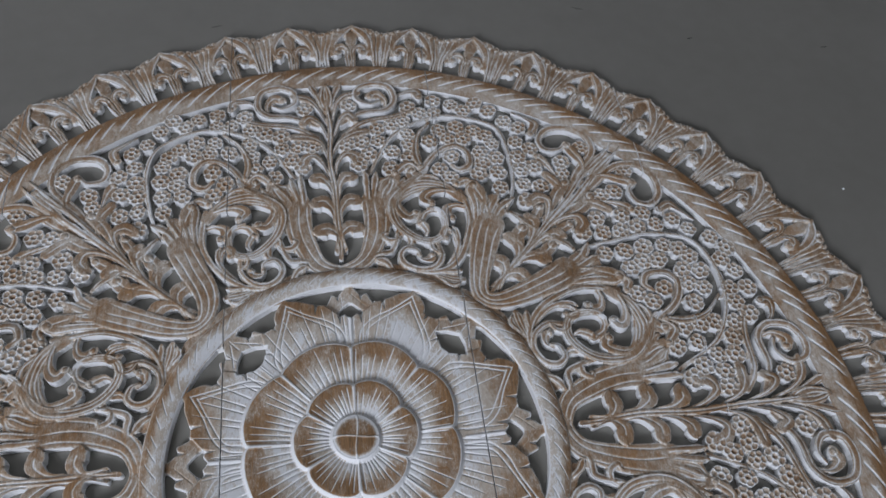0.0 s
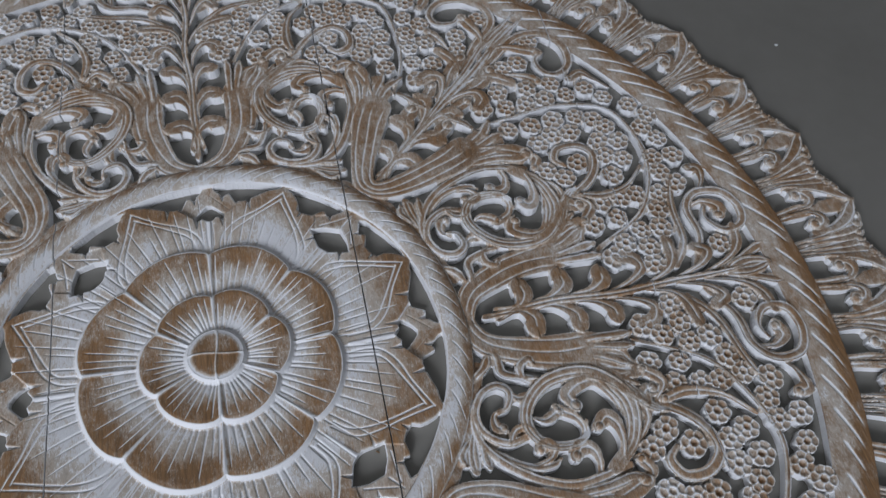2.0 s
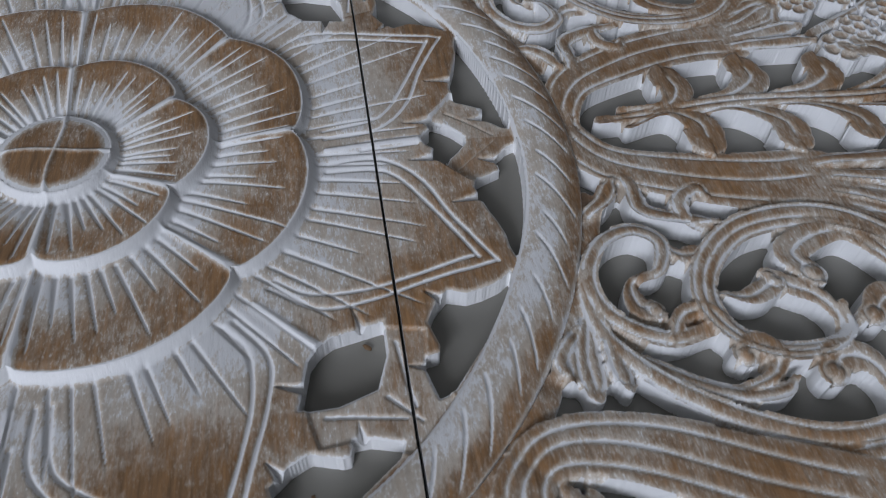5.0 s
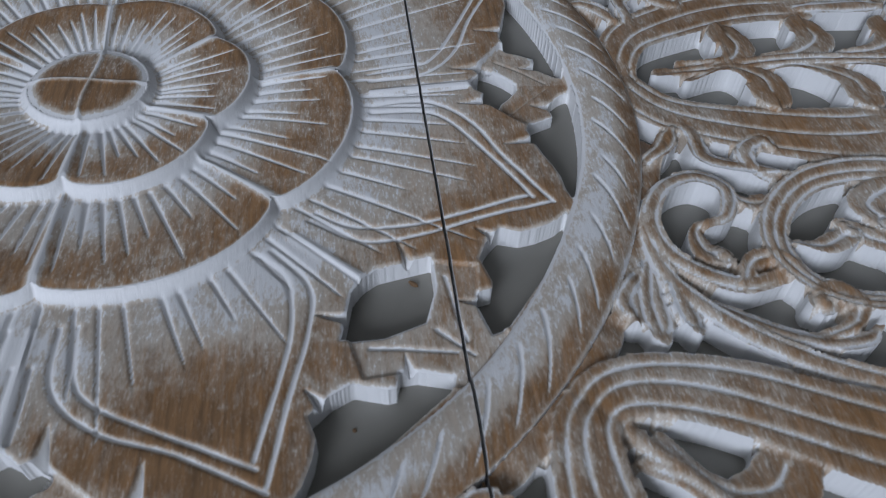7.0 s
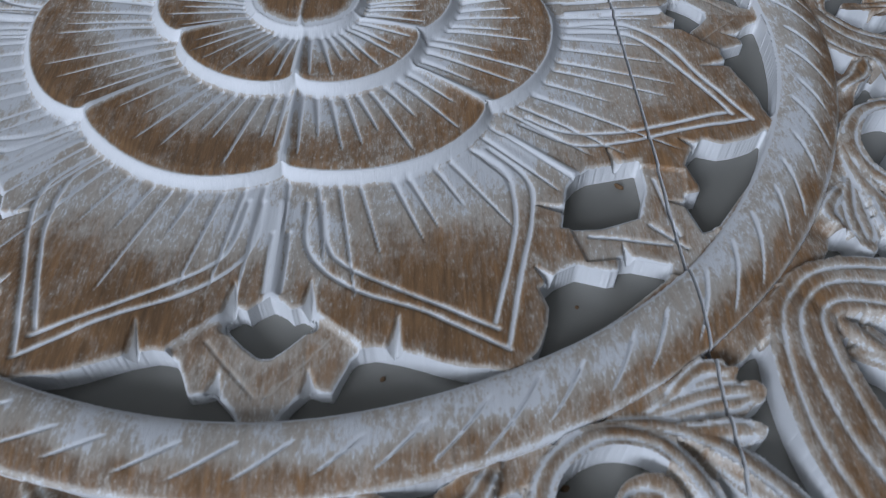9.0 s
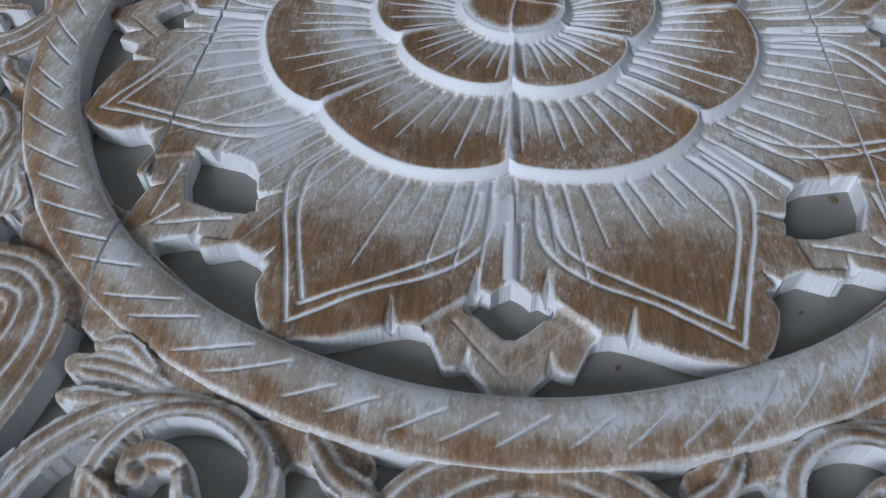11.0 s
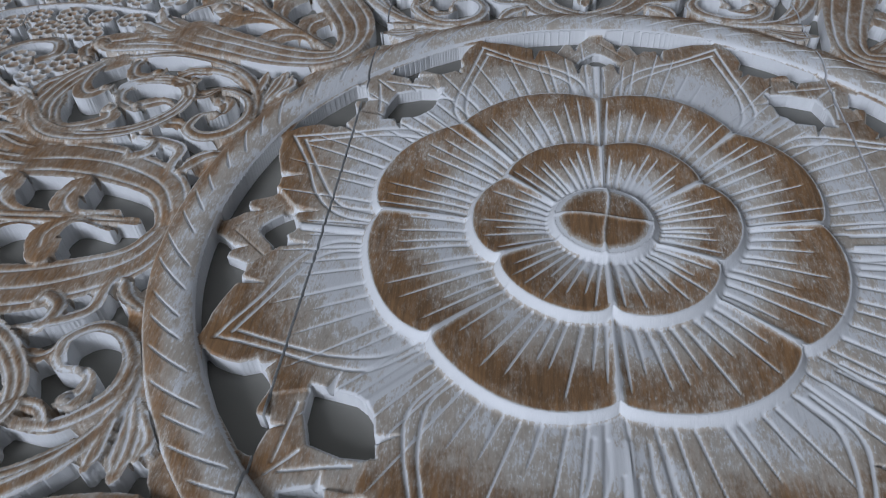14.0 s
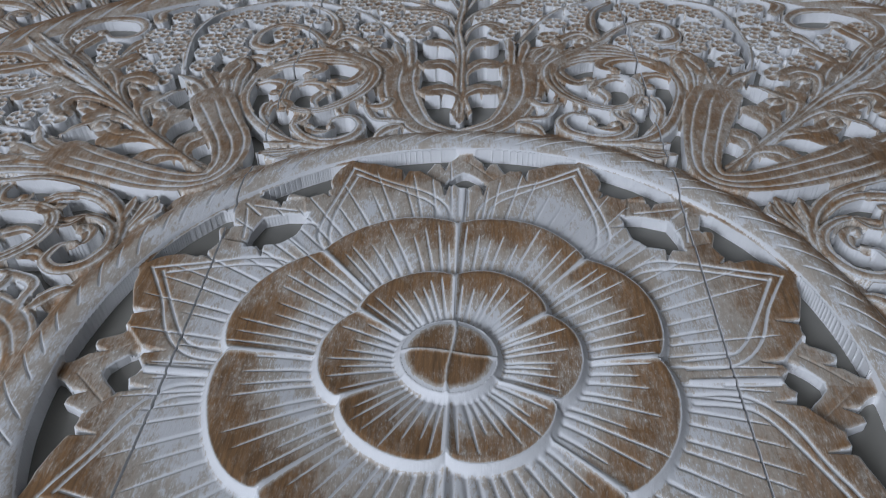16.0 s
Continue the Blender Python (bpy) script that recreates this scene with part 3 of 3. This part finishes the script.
def rosette(x, y):
    """Height, paint and owner of the flower in the middle and the petals round it."""
    gx, gy = x - HUB[0], y - HUB[1]
    wob = 0.0012 * np.sin(23 * gx + 31 * gy) + 0.0010 * np.sin(61 * gx - 47 * gy + 1)
    r, a = np.hypot(gx, gy) + wob, np.arctan2(gy, gx)
    r0, a0 = np.hypot(x, y), np.arctan2(y, x)
    shift = (HUB_OUTER[0] - HUB[0]) * np.cos(a) + (HUB_OUTER[1] - HUB[1]) * np.sin(a)
    six, eight = lobes(a, 6, radians(30), 0.0640, 0.0745), lobes(a, 8, 0.0, 0.1205, 0.1315) + shift
    button, wall = 0.0272, 0.0052
    h, p, own = np.zeros(r.shape), np.zeros(r.shape), np.zeros(r.shape, int)

    def layer(inner, outer, low, high, count, start, lines, width, seed, first, knee):
        t = np.clip((r - inner - wall) / np.maximum(outer - inner - wall, 1e-4), 0, 1)
        here = (r > inner) & ((r <= outer) | (count == 8) & (first == 15))
        z = low + (high - low) * t**0.75 - 0.0009 * smooth(0.9, 1.0, t)
        pt = 0.88 - 0.72 * smooth(knee - 0.30, knee + 0.32, t)
        face = 1 - (1 - np.clip((r - inner) / wall, 0, 1)) ** 2.2
        return here, t, z, pt, face

    prev = None
    spec = (
        (np.zeros(r.shape) - wall, np.full(r.shape, button), 0.0205, 0.0225, 1, 0, 0),
        (np.full(r.shape, button), six, 0.0170, 0.0228, 6, 1, 54),
        (six, eight, 0.0166, 0.0225, 8, 7, 76),
        (eight, np.full(r.shape, 0.215), 0.0168, TOP, 8, 15, 88),
    )
    rim_before = 0.0225
    for n, (inner, outer, low, high, count, first, lines) in enumerate(spec):
        here, t, z, pt, face = layer(inner, outer, low, high, count, 0, lines, 0, n, first, (0.42, 0.40, 0.46, 0.50)[n])
        if n == 0:
            z = 0.0215 + 0.0012 * (1 - (r / button) ** 2) - 0.0008 * smooth(0.8, 1, r / button)
            cross = np.maximum(np.exp(-(((gx - 0.002 * np.sin(90 * gy)) / 0.0011) ** 2)), np.exp(-(((gy + 0.0025 * np.sin(80 * gx)) / 0.0011) ** 2)))
            # white rim: wash, plus the lit slope of the dome put in as paint
            z, pt = z + 0.0010 * cross, 0.06 + 0.9 * cross + 1.2 * smooth(0.72, 1.0, r / button)
        else:
            lo_r = inner + 0.7 * wall
            g = cut_lines(r, a, lines, lo_r, outer, ((0.55, 0.95), (0.5, 0.98), (0.3, 0.85))[n - 1], 0.0011 if n < 3 else 0.0009, 20 + n)
            sector = 2 * math.pi / count
            off = (a - (radians(30) if n == 1 else 0.0)) / sector
            fold = (off - np.round(off)) * sector
            ridge = np.exp(-((fold * r / (0.0012 + 0.0016 * t)) ** 2)) if n < 3 else 0 * r
            z = z + (-0.0012 * g * (1 - ridge) + 0.0012 * ridge)
            pt = np.maximum(np.maximum(pt, 1.9 * g), 1.3 * ridge)
            z = rim_before - 0.001 + (z - rim_before + 0.001) * face
            pt = pt + (1.5 - pt) * smooth(0.95, 0.62, face)
            if n < 3:
                pt = pt + (1.25 - pt) * smooth(0.0019, 0.0002, outer - r)
            if n < 3:
                number = first + (np.floor(off).astype(int) % count)
            else:
                number = first + (np.floor(a0 / (math.pi / 4)).astype(int) % 8)
            own = np.where(here, number, own)
        h, p = np.where(here, z, h), np.where(here, pt, p)
        rim_before = high
    fx, fy, eighth = folded(x, y)
    dh, dd, dp, _ = HEART.sample(fx, fy)
    inset = r > eight + 0.004
    h = np.where(inset, h + dh, h)
    h = np.where(inset, h - 0.0010 * smooth(0.0014, 0.0, dd), h)
    p = np.where(inset, np.maximum(p, dp) + 0.2 * smooth(0.006, 0.0, dd) + 0.5 * smooth(0.0016, 0.0, dd), p)
    p = np.where(inset, p + 0.12 * np.sin(41 * x + 17 * y + 2 * eighth), p)
    d = np.where(inset, dd, 0.02)
    # the plain ring
    mid, half = 0.5 * (RING_IN + RING_OUT), 0.5 * (RING_OUT - RING_IN)
    s = (r0 + 0.0007 * np.sin(9 * a0) - mid) / half
    on = s > -1
    gl = slanted(r0, a0, 76, mid, half, 5)
    hr = 0.0205 + 0.0042 * np.sqrt(np.clip(1 - s * s, 0, 1)) - 0.0014 * gl
    pr = 0.88 - 0.60 * smooth(-0.1, 0.6, s) + 1.7 * gl + 0.6 * smooth(0.86, 0.98, np.abs(s))
    use = on & ((hr > h) | (d <= 0) | (s > -0.75))
    h, p, own = np.where(use, hr, h), np.where(use, pr, p), np.where(use, 23, own)
    d = np.where(on, np.maximum(d, (s + 1) * half), d)
    d = np.minimum(d, RING_OUT - r0)
    return h, d, p, own


def slanted(r, a, count, mid, half, seed, twist=1.0, width=0.00045):
    """Short cut lines laid slantwise across a ring."""
    rng = np.random.default_rng(seed)
    shift, size = rng.uniform(-0.16, 0.16, count), rng.uniform(0.45, 0.8, count)
    s = (r - mid) / half
    f = (a / (2 * math.pi) * count + twist * (s + 0.15 * s * s)) % count
    best = np.zeros(r.shape)
    for off in (-1, 0, 1):
        k = (np.floor(f) + off).astype(int) % count
        gap = (f - np.floor(f) - off - 0.5 - shift[k]) * 2 * math.pi / count * r * 0.6
        best = np.maximum(best, np.exp(-((gap / width) ** 2)) * smooth(0, 0.25, size[k] - np.abs(s - 0.12)))
    return best


def folded(x, y):
    """Into the first eighth."""
    a, r = np.arctan2(y, x) % (2 * math.pi), np.hypot(x, y)
    eighth = np.floor(a / (math.pi / 4)).astype(int) % 8
    b = a % (math.pi / 2)
    b = np.where(b > math.pi / 4, math.pi / 2 - b, b)
    return r * np.cos(b), r * np.sin(b), eighth


# ---- the lace border: one motif, in shares of its breadth and height ----
LACE = Field(-0.056, -0.004, 0.056, 0.120, 0.0006)
win, X, Y = LACE.window((-1, -1), (1, 1))
for sx in (-1, 1):
    for k in range(3):
        carve("border_stem", ((sx * (5.0 - 0.52 * k), -0.5), (sx * (5.0 - 0.52 * k), 3.2), (sx * (4.95 - 0.75 * k), 6.0), (sx * (4.9 - 0.95 * k), 8.3 + 0.3 * k)), 0.30, 0.62, 1, 0.0190, LACE)
    carve("border_leaf", ((sx * 3.3, 3.6), (sx * 3.05, 6.0), (sx * 1.9, 8.3), (sx * 0.1, 10.2)), 0.55, 0.75, 2, 0.0210, LACE)
    carve("border_leaf", ((sx * 3.5, 8.2), (sx * 2.7, 9.0), (sx * 2.0, 9.5)), 0.45, 0.5, 1, 0.0190, LACE)
    carve("border_hook", ((sx * 0.25, 0.6), (sx * 0.45, 4.0), (sx * 1.3, 5.3), (sx * 2.3, 4.9), (sx * 2.2, 4.0)), 0.42, 0.72, 1, 0.0200, LACE)
    carve("border_hook", ((sx * 0.3, 5.5), (sx * 0.5, 3.2), (sx * 0.40, 1.2), (sx * 0.42, -0.5)), 0.42, 0.36, 1, 0.0190, LACE)
carve("border_bud", ((0, 9.6), (0, 7.6), (0, 5.2)), 1.0, 0.8, 0, 0.0195, LACE)
close_gaps(LACE, 3)
LACE.spread()


def outer(x, y):
    """Height, reach, paint and owner outside the plain ring."""
    r, a = np.hypot(x, y), np.arctan2(y, x)
    wx = x + 0.0016 * np.sin(19 * x + 33 * y) + 0.0012 * np.sin(57 * y - 21 * x + 1)
    wy = y + 0.0016 * np.sin(27 * x - 23 * y + 2) + 0.0012 * np.sin(49 * x + 29 * y)
    twist = np.radians(0.45 + 0.9 * np.sin(a) ** 2)
    fx, fy, eighth = folded(wx * np.cos(twist) + wy * np.sin(twist), wy * np.cos(twist) - wx * np.sin(twist))
    h, d, p, own = BAND.sample(fx, fy)
    own = np.where(own >= 0, own * 8 + eighth, -1)
    # the slanted-cut rim
    mid, half = 0.5 * (ROPE_IN + ROPE_OUT), 0.5 * (ROPE_OUT - ROPE_IN)
    s = (r + 0.001 * np.sin(7 * a + 1) - mid) / half
    on = np.abs(s) < 1
    gl = slanted(r, a, 136, mid, half, 8, 1.2, 0.0013)
    hr = 0.0200 + 0.0035 * np.clip(1 - np.abs(s - 0.35) / 1.35, 0, 1) ** 0.8 - 0.0016 * gl
    pr = 0.54 - 0.52 * smooth(-0.1, 0.45, s) + 1.7 * gl
    hr = np.where(on, hr, 0.0205)
    use = (on & ((hr > h) | (d <= 0))) | ((np.abs(s) < 1.25) & (d <= 0))
    base = len(BAND.names) * 8
    h, p, own = np.where(use, hr, h), np.where(use, pr, p), np.where(use, base, own)
    reach = np.where(np.abs(s) < 1, (1 - np.abs(s)) * half, -np.minimum((np.abs(s) - 1) * half, 0.004))
    d = np.where(r > mid, reach, np.maximum(d, reach))
    # the lace
    f = (a - radians(87.2)) / (2 * math.pi) * REPEATS
    k = np.round(f).astype(int)
    lx = (f - k) * 0.1
    lx = lx + 0.0015 * np.sin(3.1 * k + 60 * (r - 0.6))
    ly = (r - ROPE_OUT + 0.002) / (EDGE - ROPE_OUT) * 0.112
    lh, ld, lp, lo = LACE.sample(lx, ly)
    ld = np.where(ly < 0.0, -0.004, ld)
    use = (r > mid) & (ld > np.minimum(d, 0)) & ((lh > h) | (d <= 0))
    h, p = np.where(use, lh, h), np.where(use, lp, p)
    own = np.where(use, base + 1 + (k % REPEATS) * len(LACE.names) + np.maximum(lo, 0), own)
    d = np.where(r > mid, np.maximum(d, ld), d)
    d = np.minimum(d, r - RING_OUT)
    return h, d, p, own


# ---- cutting the boards ----
SEAMS = (-0.770, -0.465, -0.162, 0.1515, 0.462, 0.770)
GAP = 0.0007


def cut_board(relief, x0, x1, limit, step, y0=-9.0, y1=9.0):
    """The carved face of one board as a grid that follows the outline, with its walls down to the underside."""
    nx = max(2, int(round((x1 - x0) / step)))
    top = math.sqrt(max(0.0, limit**2 - min(abs(x0), abs(x1)) ** 2 if x0 * x1 > 0 else limit**2)) + 2 * step
    y0, y1 = max(y0, -top), min(y1, top)
    ny = max(2, int(round((y1 - y0) / step)))
    xs, ys = np.linspace(x0, x1, nx + 1), np.linspace(y0, y1, ny + 1)
    X, Y = np.meshgrid(xs, ys)
    h, d, p, own = relief(X, Y)
    inside = d > 0
    keep = inside[:-1, :-1].astype(int) + inside[1:, :-1] + inside[:-1, 1:] + inside[1:, 1:] >= 2
    # bring the outer corners in to the outline
    gy, gx = np.gradient(d, ys, xs)
    n = np.hypot(gx, gy) + 1e-6
    pull = np.clip(np.where(inside, 0, -d) / n, 0, 1.4 * step)
    PX, PY = X + pull * gx / n, Y + pull * gy / n
    PX = np.clip(PX, x0, x1)
    h2, _, p2, _ = relief(PX, PY)
    h, p = np.where(inside, h, np.maximum(h2, 0.014)), np.where(inside, p, p2)
    h = np.clip(h, SINK + 0.002, 0.03) - SINK
    index = np.arange(X.size).reshape(X.shape)
    j, i = np.nonzero(keep)
    quads = np.stack([index[j, i], index[j, i + 1], index[j + 1, i + 1], index[j + 1, i]], 1)
    corner = np.stack([own[j, i], own[j, i + 1], own[j + 1, i + 1], own[j + 1, i]], 1)
    owner = corner.max(1)
    # the walls, where a neighbour is missing
    padded = np.pad(keep, 1)
    walls, wall_owner = [], []
    for dj, di, a, b in ((-1, 0, 0, 1), (0, 1, 1, 2), (1, 0, 2, 3), (0, -1, 3, 0)):
        open_side = ~padded[j + 1 + dj, i + 1 + di]
        walls.append(quads[open_side][:, [a, b]])
        wall_owner.append(owner[open_side])
    points = np.stack([PX.ravel(), PY.ravel(), h.ravel()], 1)
    return points, p.ravel(), quads, owner, np.vstack(walls), np.concatenate(wall_owner)


def relief_mesh(name, points, paint, quads, walls):
    """One carved piece: its face, and its walls, which meet it in a sharp edge and are white all over."""
    used, inv = np.unique(quads, return_inverse=True)
    inv = inv.reshape(quads.shape)
    face, n = points[used], len(used)
    edge = np.unique(walls)
    foot = points[edge].copy()
    foot[:, 2] = 0.0
    co = np.vstack([face, foot])
    fs, shade = inv, paint[quads]
    if len(walls):
        top, low = np.searchsorted(used, walls), n + np.searchsorted(edge, walls)
        fs = np.vstack([inv, np.stack([top[:, 1], top[:, 0], low[:, 0], low[:, 1]], 1)])
        shade = np.vstack([shade, np.full((len(walls), 4), 1.6)])
    me = bpy.data.meshes.new(name)
    me.vertices.add(len(co))
    me.vertices.foreach_set("co", co.astype(np.float32).ravel())
    me.loops.add(fs.size)
    me.loops.foreach_set("vertex_index", fs.astype(np.int32).ravel())
    me.polygons.add(len(fs))
    me.polygons.foreach_set("loop_start", np.arange(0, fs.size, 4, dtype=np.int32))
    me.polygons.foreach_set("use_smooth", np.ones(len(fs), bool))
    me.update(calc_edges=True)
    me.attributes.new("paint", "FLOAT", "CORNER").data.foreach_set("value", shade.astype(np.float32).ravel())
    if len(walls):
        pairs = np.empty(2 * len(me.edges), np.int32)
        me.edges.foreach_get("vertices", pairs)
        pairs = np.sort(pairs.reshape(-1, 2), 1).astype(np.int64)
        rim = np.sort(top, 1).astype(np.int64)
        sharp = np.isin(pairs[:, 0] * (1 << 32) + pairs[:, 1], rim[:, 0] * (1 << 32) + rim[:, 1])
        me.attributes.new("sharp_edge", "BOOLEAN", "EDGE").data.foreach_set("value", sharp)
    me.materials.append(WOOD)
    return me


PANEL = tagged(new("carved_panel"), "large round whitewashed wooden panel carved with lotus flower and scrolls", "wood carving")


def connected(quads, walls):
    """A number for each face, the same for faces that hang together, and for each wall that of its face."""
    used, inv = np.unique(quads, return_inverse=True)
    inv = inv.reshape(quads.shape)
    label = np.arange(len(used))
    while True:
        low = label[inv].min(1)
        before = label.copy()
        for c in range(4):
            np.minimum.at(label, inv[:, c], low)
        label = label[label]
        if (label == before).all():
            break
    return label[inv[:, 0]], label[np.searchsorted(used, walls[:, 0])] if len(walls) else np.zeros(0, int)


def add_pieces(board, name_of):
    points, paint, quads, owner, walls, wall_owner = board
    order, worder = np.argsort(owner, kind="stable"), np.argsort(wall_owner, kind="stable")
    quads, owner, walls, wall_owner = quads[order], owner[order], walls[worder], wall_owner[worder]
    small_q, small_w = [], []
    for k in np.unique(owner):
        a, b = np.searchsorted(owner, (k, k + 1))
        c, e = np.searchsorted(wall_owner, (k, k + 1))
        name = name_of(int(k))
        qs, ws = quads[a:b], walls[c:e]
        group = connected(qs, ws)
        wall_group = group[1]
        for g, size in zip(*np.unique(group[0], return_counts=True)):
            mine, edges = qs[group[0] == g], ws[wall_group == g]
            if size < 30:
                small_q.append(mine), small_w.append(edges)
                continue
            ob = new(name, relief_mesh(name, points, paint, mine, edges))
            ob.parent = PANEL
    if small_q:
        ob = new("carved_ground", relief_mesh("carved_ground", points, paint, np.vstack(small_q), np.vstack(small_w)))
        ob.parent = tagged(ob, kind="stuff") and PANEL


def heart_name(k):
    return "button" if k == 0 else "inner_petal" if k < 7 else "outer_petal" if k < 15 else "lotus_petal" if k < 23 else "ring"


def outer_name(k):
    base = len(BAND.names) * 8
    if k < 0:
        return "leaf"
    return BAND.names[k // 8] if k < base else "rim" if k == base else LACE.names[(k - base - 1) % len(LACE.names)]


FINE, MIDDLE, COARSE, SPLIT = 0.00068, 0.00097, 0.0024, -0.32
for x0, x1 in zip(SEAMS, SEAMS[1:]):
    lo, hi = x0 + GAP, x1 - GAP
    if max(lo, -RING_OUT) < min(hi, RING_OUT):
        add_pieces(cut_board(rosette, max(lo, -RING_OUT - 0.001), min(hi, RING_OUT + 0.001), RING_OUT, FINE), heart_name)
    add_pieces(cut_board(outer, lo, hi, EDGE + 0.006, MIDDLE, y0=SPLIT), outer_name)
    add_pieces(cut_board(outer, lo, hi, EDGE + 0.006, COARSE, y1=SPLIT), outer_name)

# which carved pieces spring from which
SPRINGS = {"volute_leaf": "volute", "leaflet": "leaf_stem", "palm_leaf": "leaf_stem", "feather": "bud_arm", "bud_tail": "bud_arm", "bud_brush": "bud_arm", "blossom": "flower_stem", "rim_leaf": "rim_scroll", "side_leaf": "side_scroll", "ring_leaf": "ring_scroll", "ring_edge": "bud_arm", "border_hook": "border_leaf", "border_bud": "border_leaf", "inner_petal": "button"}
PLACES = {}
for ob in PANEL.children:
    middle = sum((Vector(c) for c in ob.bound_box), Vector()) / 8
    PLACES.setdefault(ob.name.split(".")[0], []).append((ob, middle))
for kind, root in SPRINGS.items():
    roots = PLACES.get(root, [])
    far = np.array([m for _, m in roots])
    for ob, middle in PLACES.get(kind, []):
        ob.parent = roots[int(((far - np.array(middle)) ** 2).sum(1).argmin())][0]

# ---- small things on the floor ----


def crumb(name, x, y, size, stretch, turn, mat, label, category):
    bm = bmesh.new()
    bmesh.ops.create_icosphere(bm, subdivisions=2, radius=1)
    rng = random.Random(int(1000 * x + 77 * y))
    for v in bm.verts:
        v.co *= 0.85 + 0.3 * rng.random()
        v.co.z = max(v.co.z, -0.4)
    ob = mesh_object(name, bm, mat)
    ob.matrix_world = pose(x, y, 0.4 * size * stretch[2], 0, 0, turn) @ Matrix.Diagonal((*(size * s for s in stretch), 1))
    return tagged(ob, label, category, group={"scratch": "scratches on the floor", "wood_chip": "wood chips on the floor"}.get(name, ""))


crumb("crumb", 0.780, 0.338, 0.0023, (1, 0.9, 0.7), 0, CRUMB, "tiny white crumb lying on the grey floor", "crumb")
crumb("scratch", 0.642, 0.696, 0.0060, (1, 0.20, 0.07), 8, SCUFF, "thin dark scratch mark on the grey floor", "scratch")
crumb("scratch", 0.888, 0.660, 0.0070, (1, 0.14, 0.06), 5, SCUFF, "thin dark scratch mark on the grey floor", "scratch")
crumb("scratch", 0.453, 0.787, 0.0120, (1, 0.07, 0.03), -20, SCUFF, "thin dark scratch mark on the grey floor", "scratch")
crumb("scratch", -0.191, 0.769, 0.0090, (1, 0.10, 0.04), 15, SCUFF, "thin dark scratch mark on the grey floor", "scratch")
crumb("wood_chip", 0.040, -0.204, 0.0012, (1, 0.73, 0.6), 40, CHIP, "tiny brown wood chip lying on the grey floor", "wood chip")
crumb("wood_chip", 0.111, -0.175, 0.0008, (1, 1.00, 0.6), 0, CHIP, "tiny brown wood chip lying on the grey floor", "wood chip")
crumb("wood_chip", 0.137, -0.114, 0.0022, (1, 0.45, 0.6), -40, CHIP, "tiny brown wood chip lying on the grey floor", "wood chip")
crumb("wood_chip", 0.287, -0.142, 0.0022, (1, 0.62, 0.6), 30, CHIP, "tiny brown wood chip lying on the grey floor", "wood chip")
crumb("wood_chip", 0.098, -0.244, 0.0017, (1, 0.67, 0.6), 20, CHIP, "small yellowish wood chip lying on the grey floor", "wood chip")
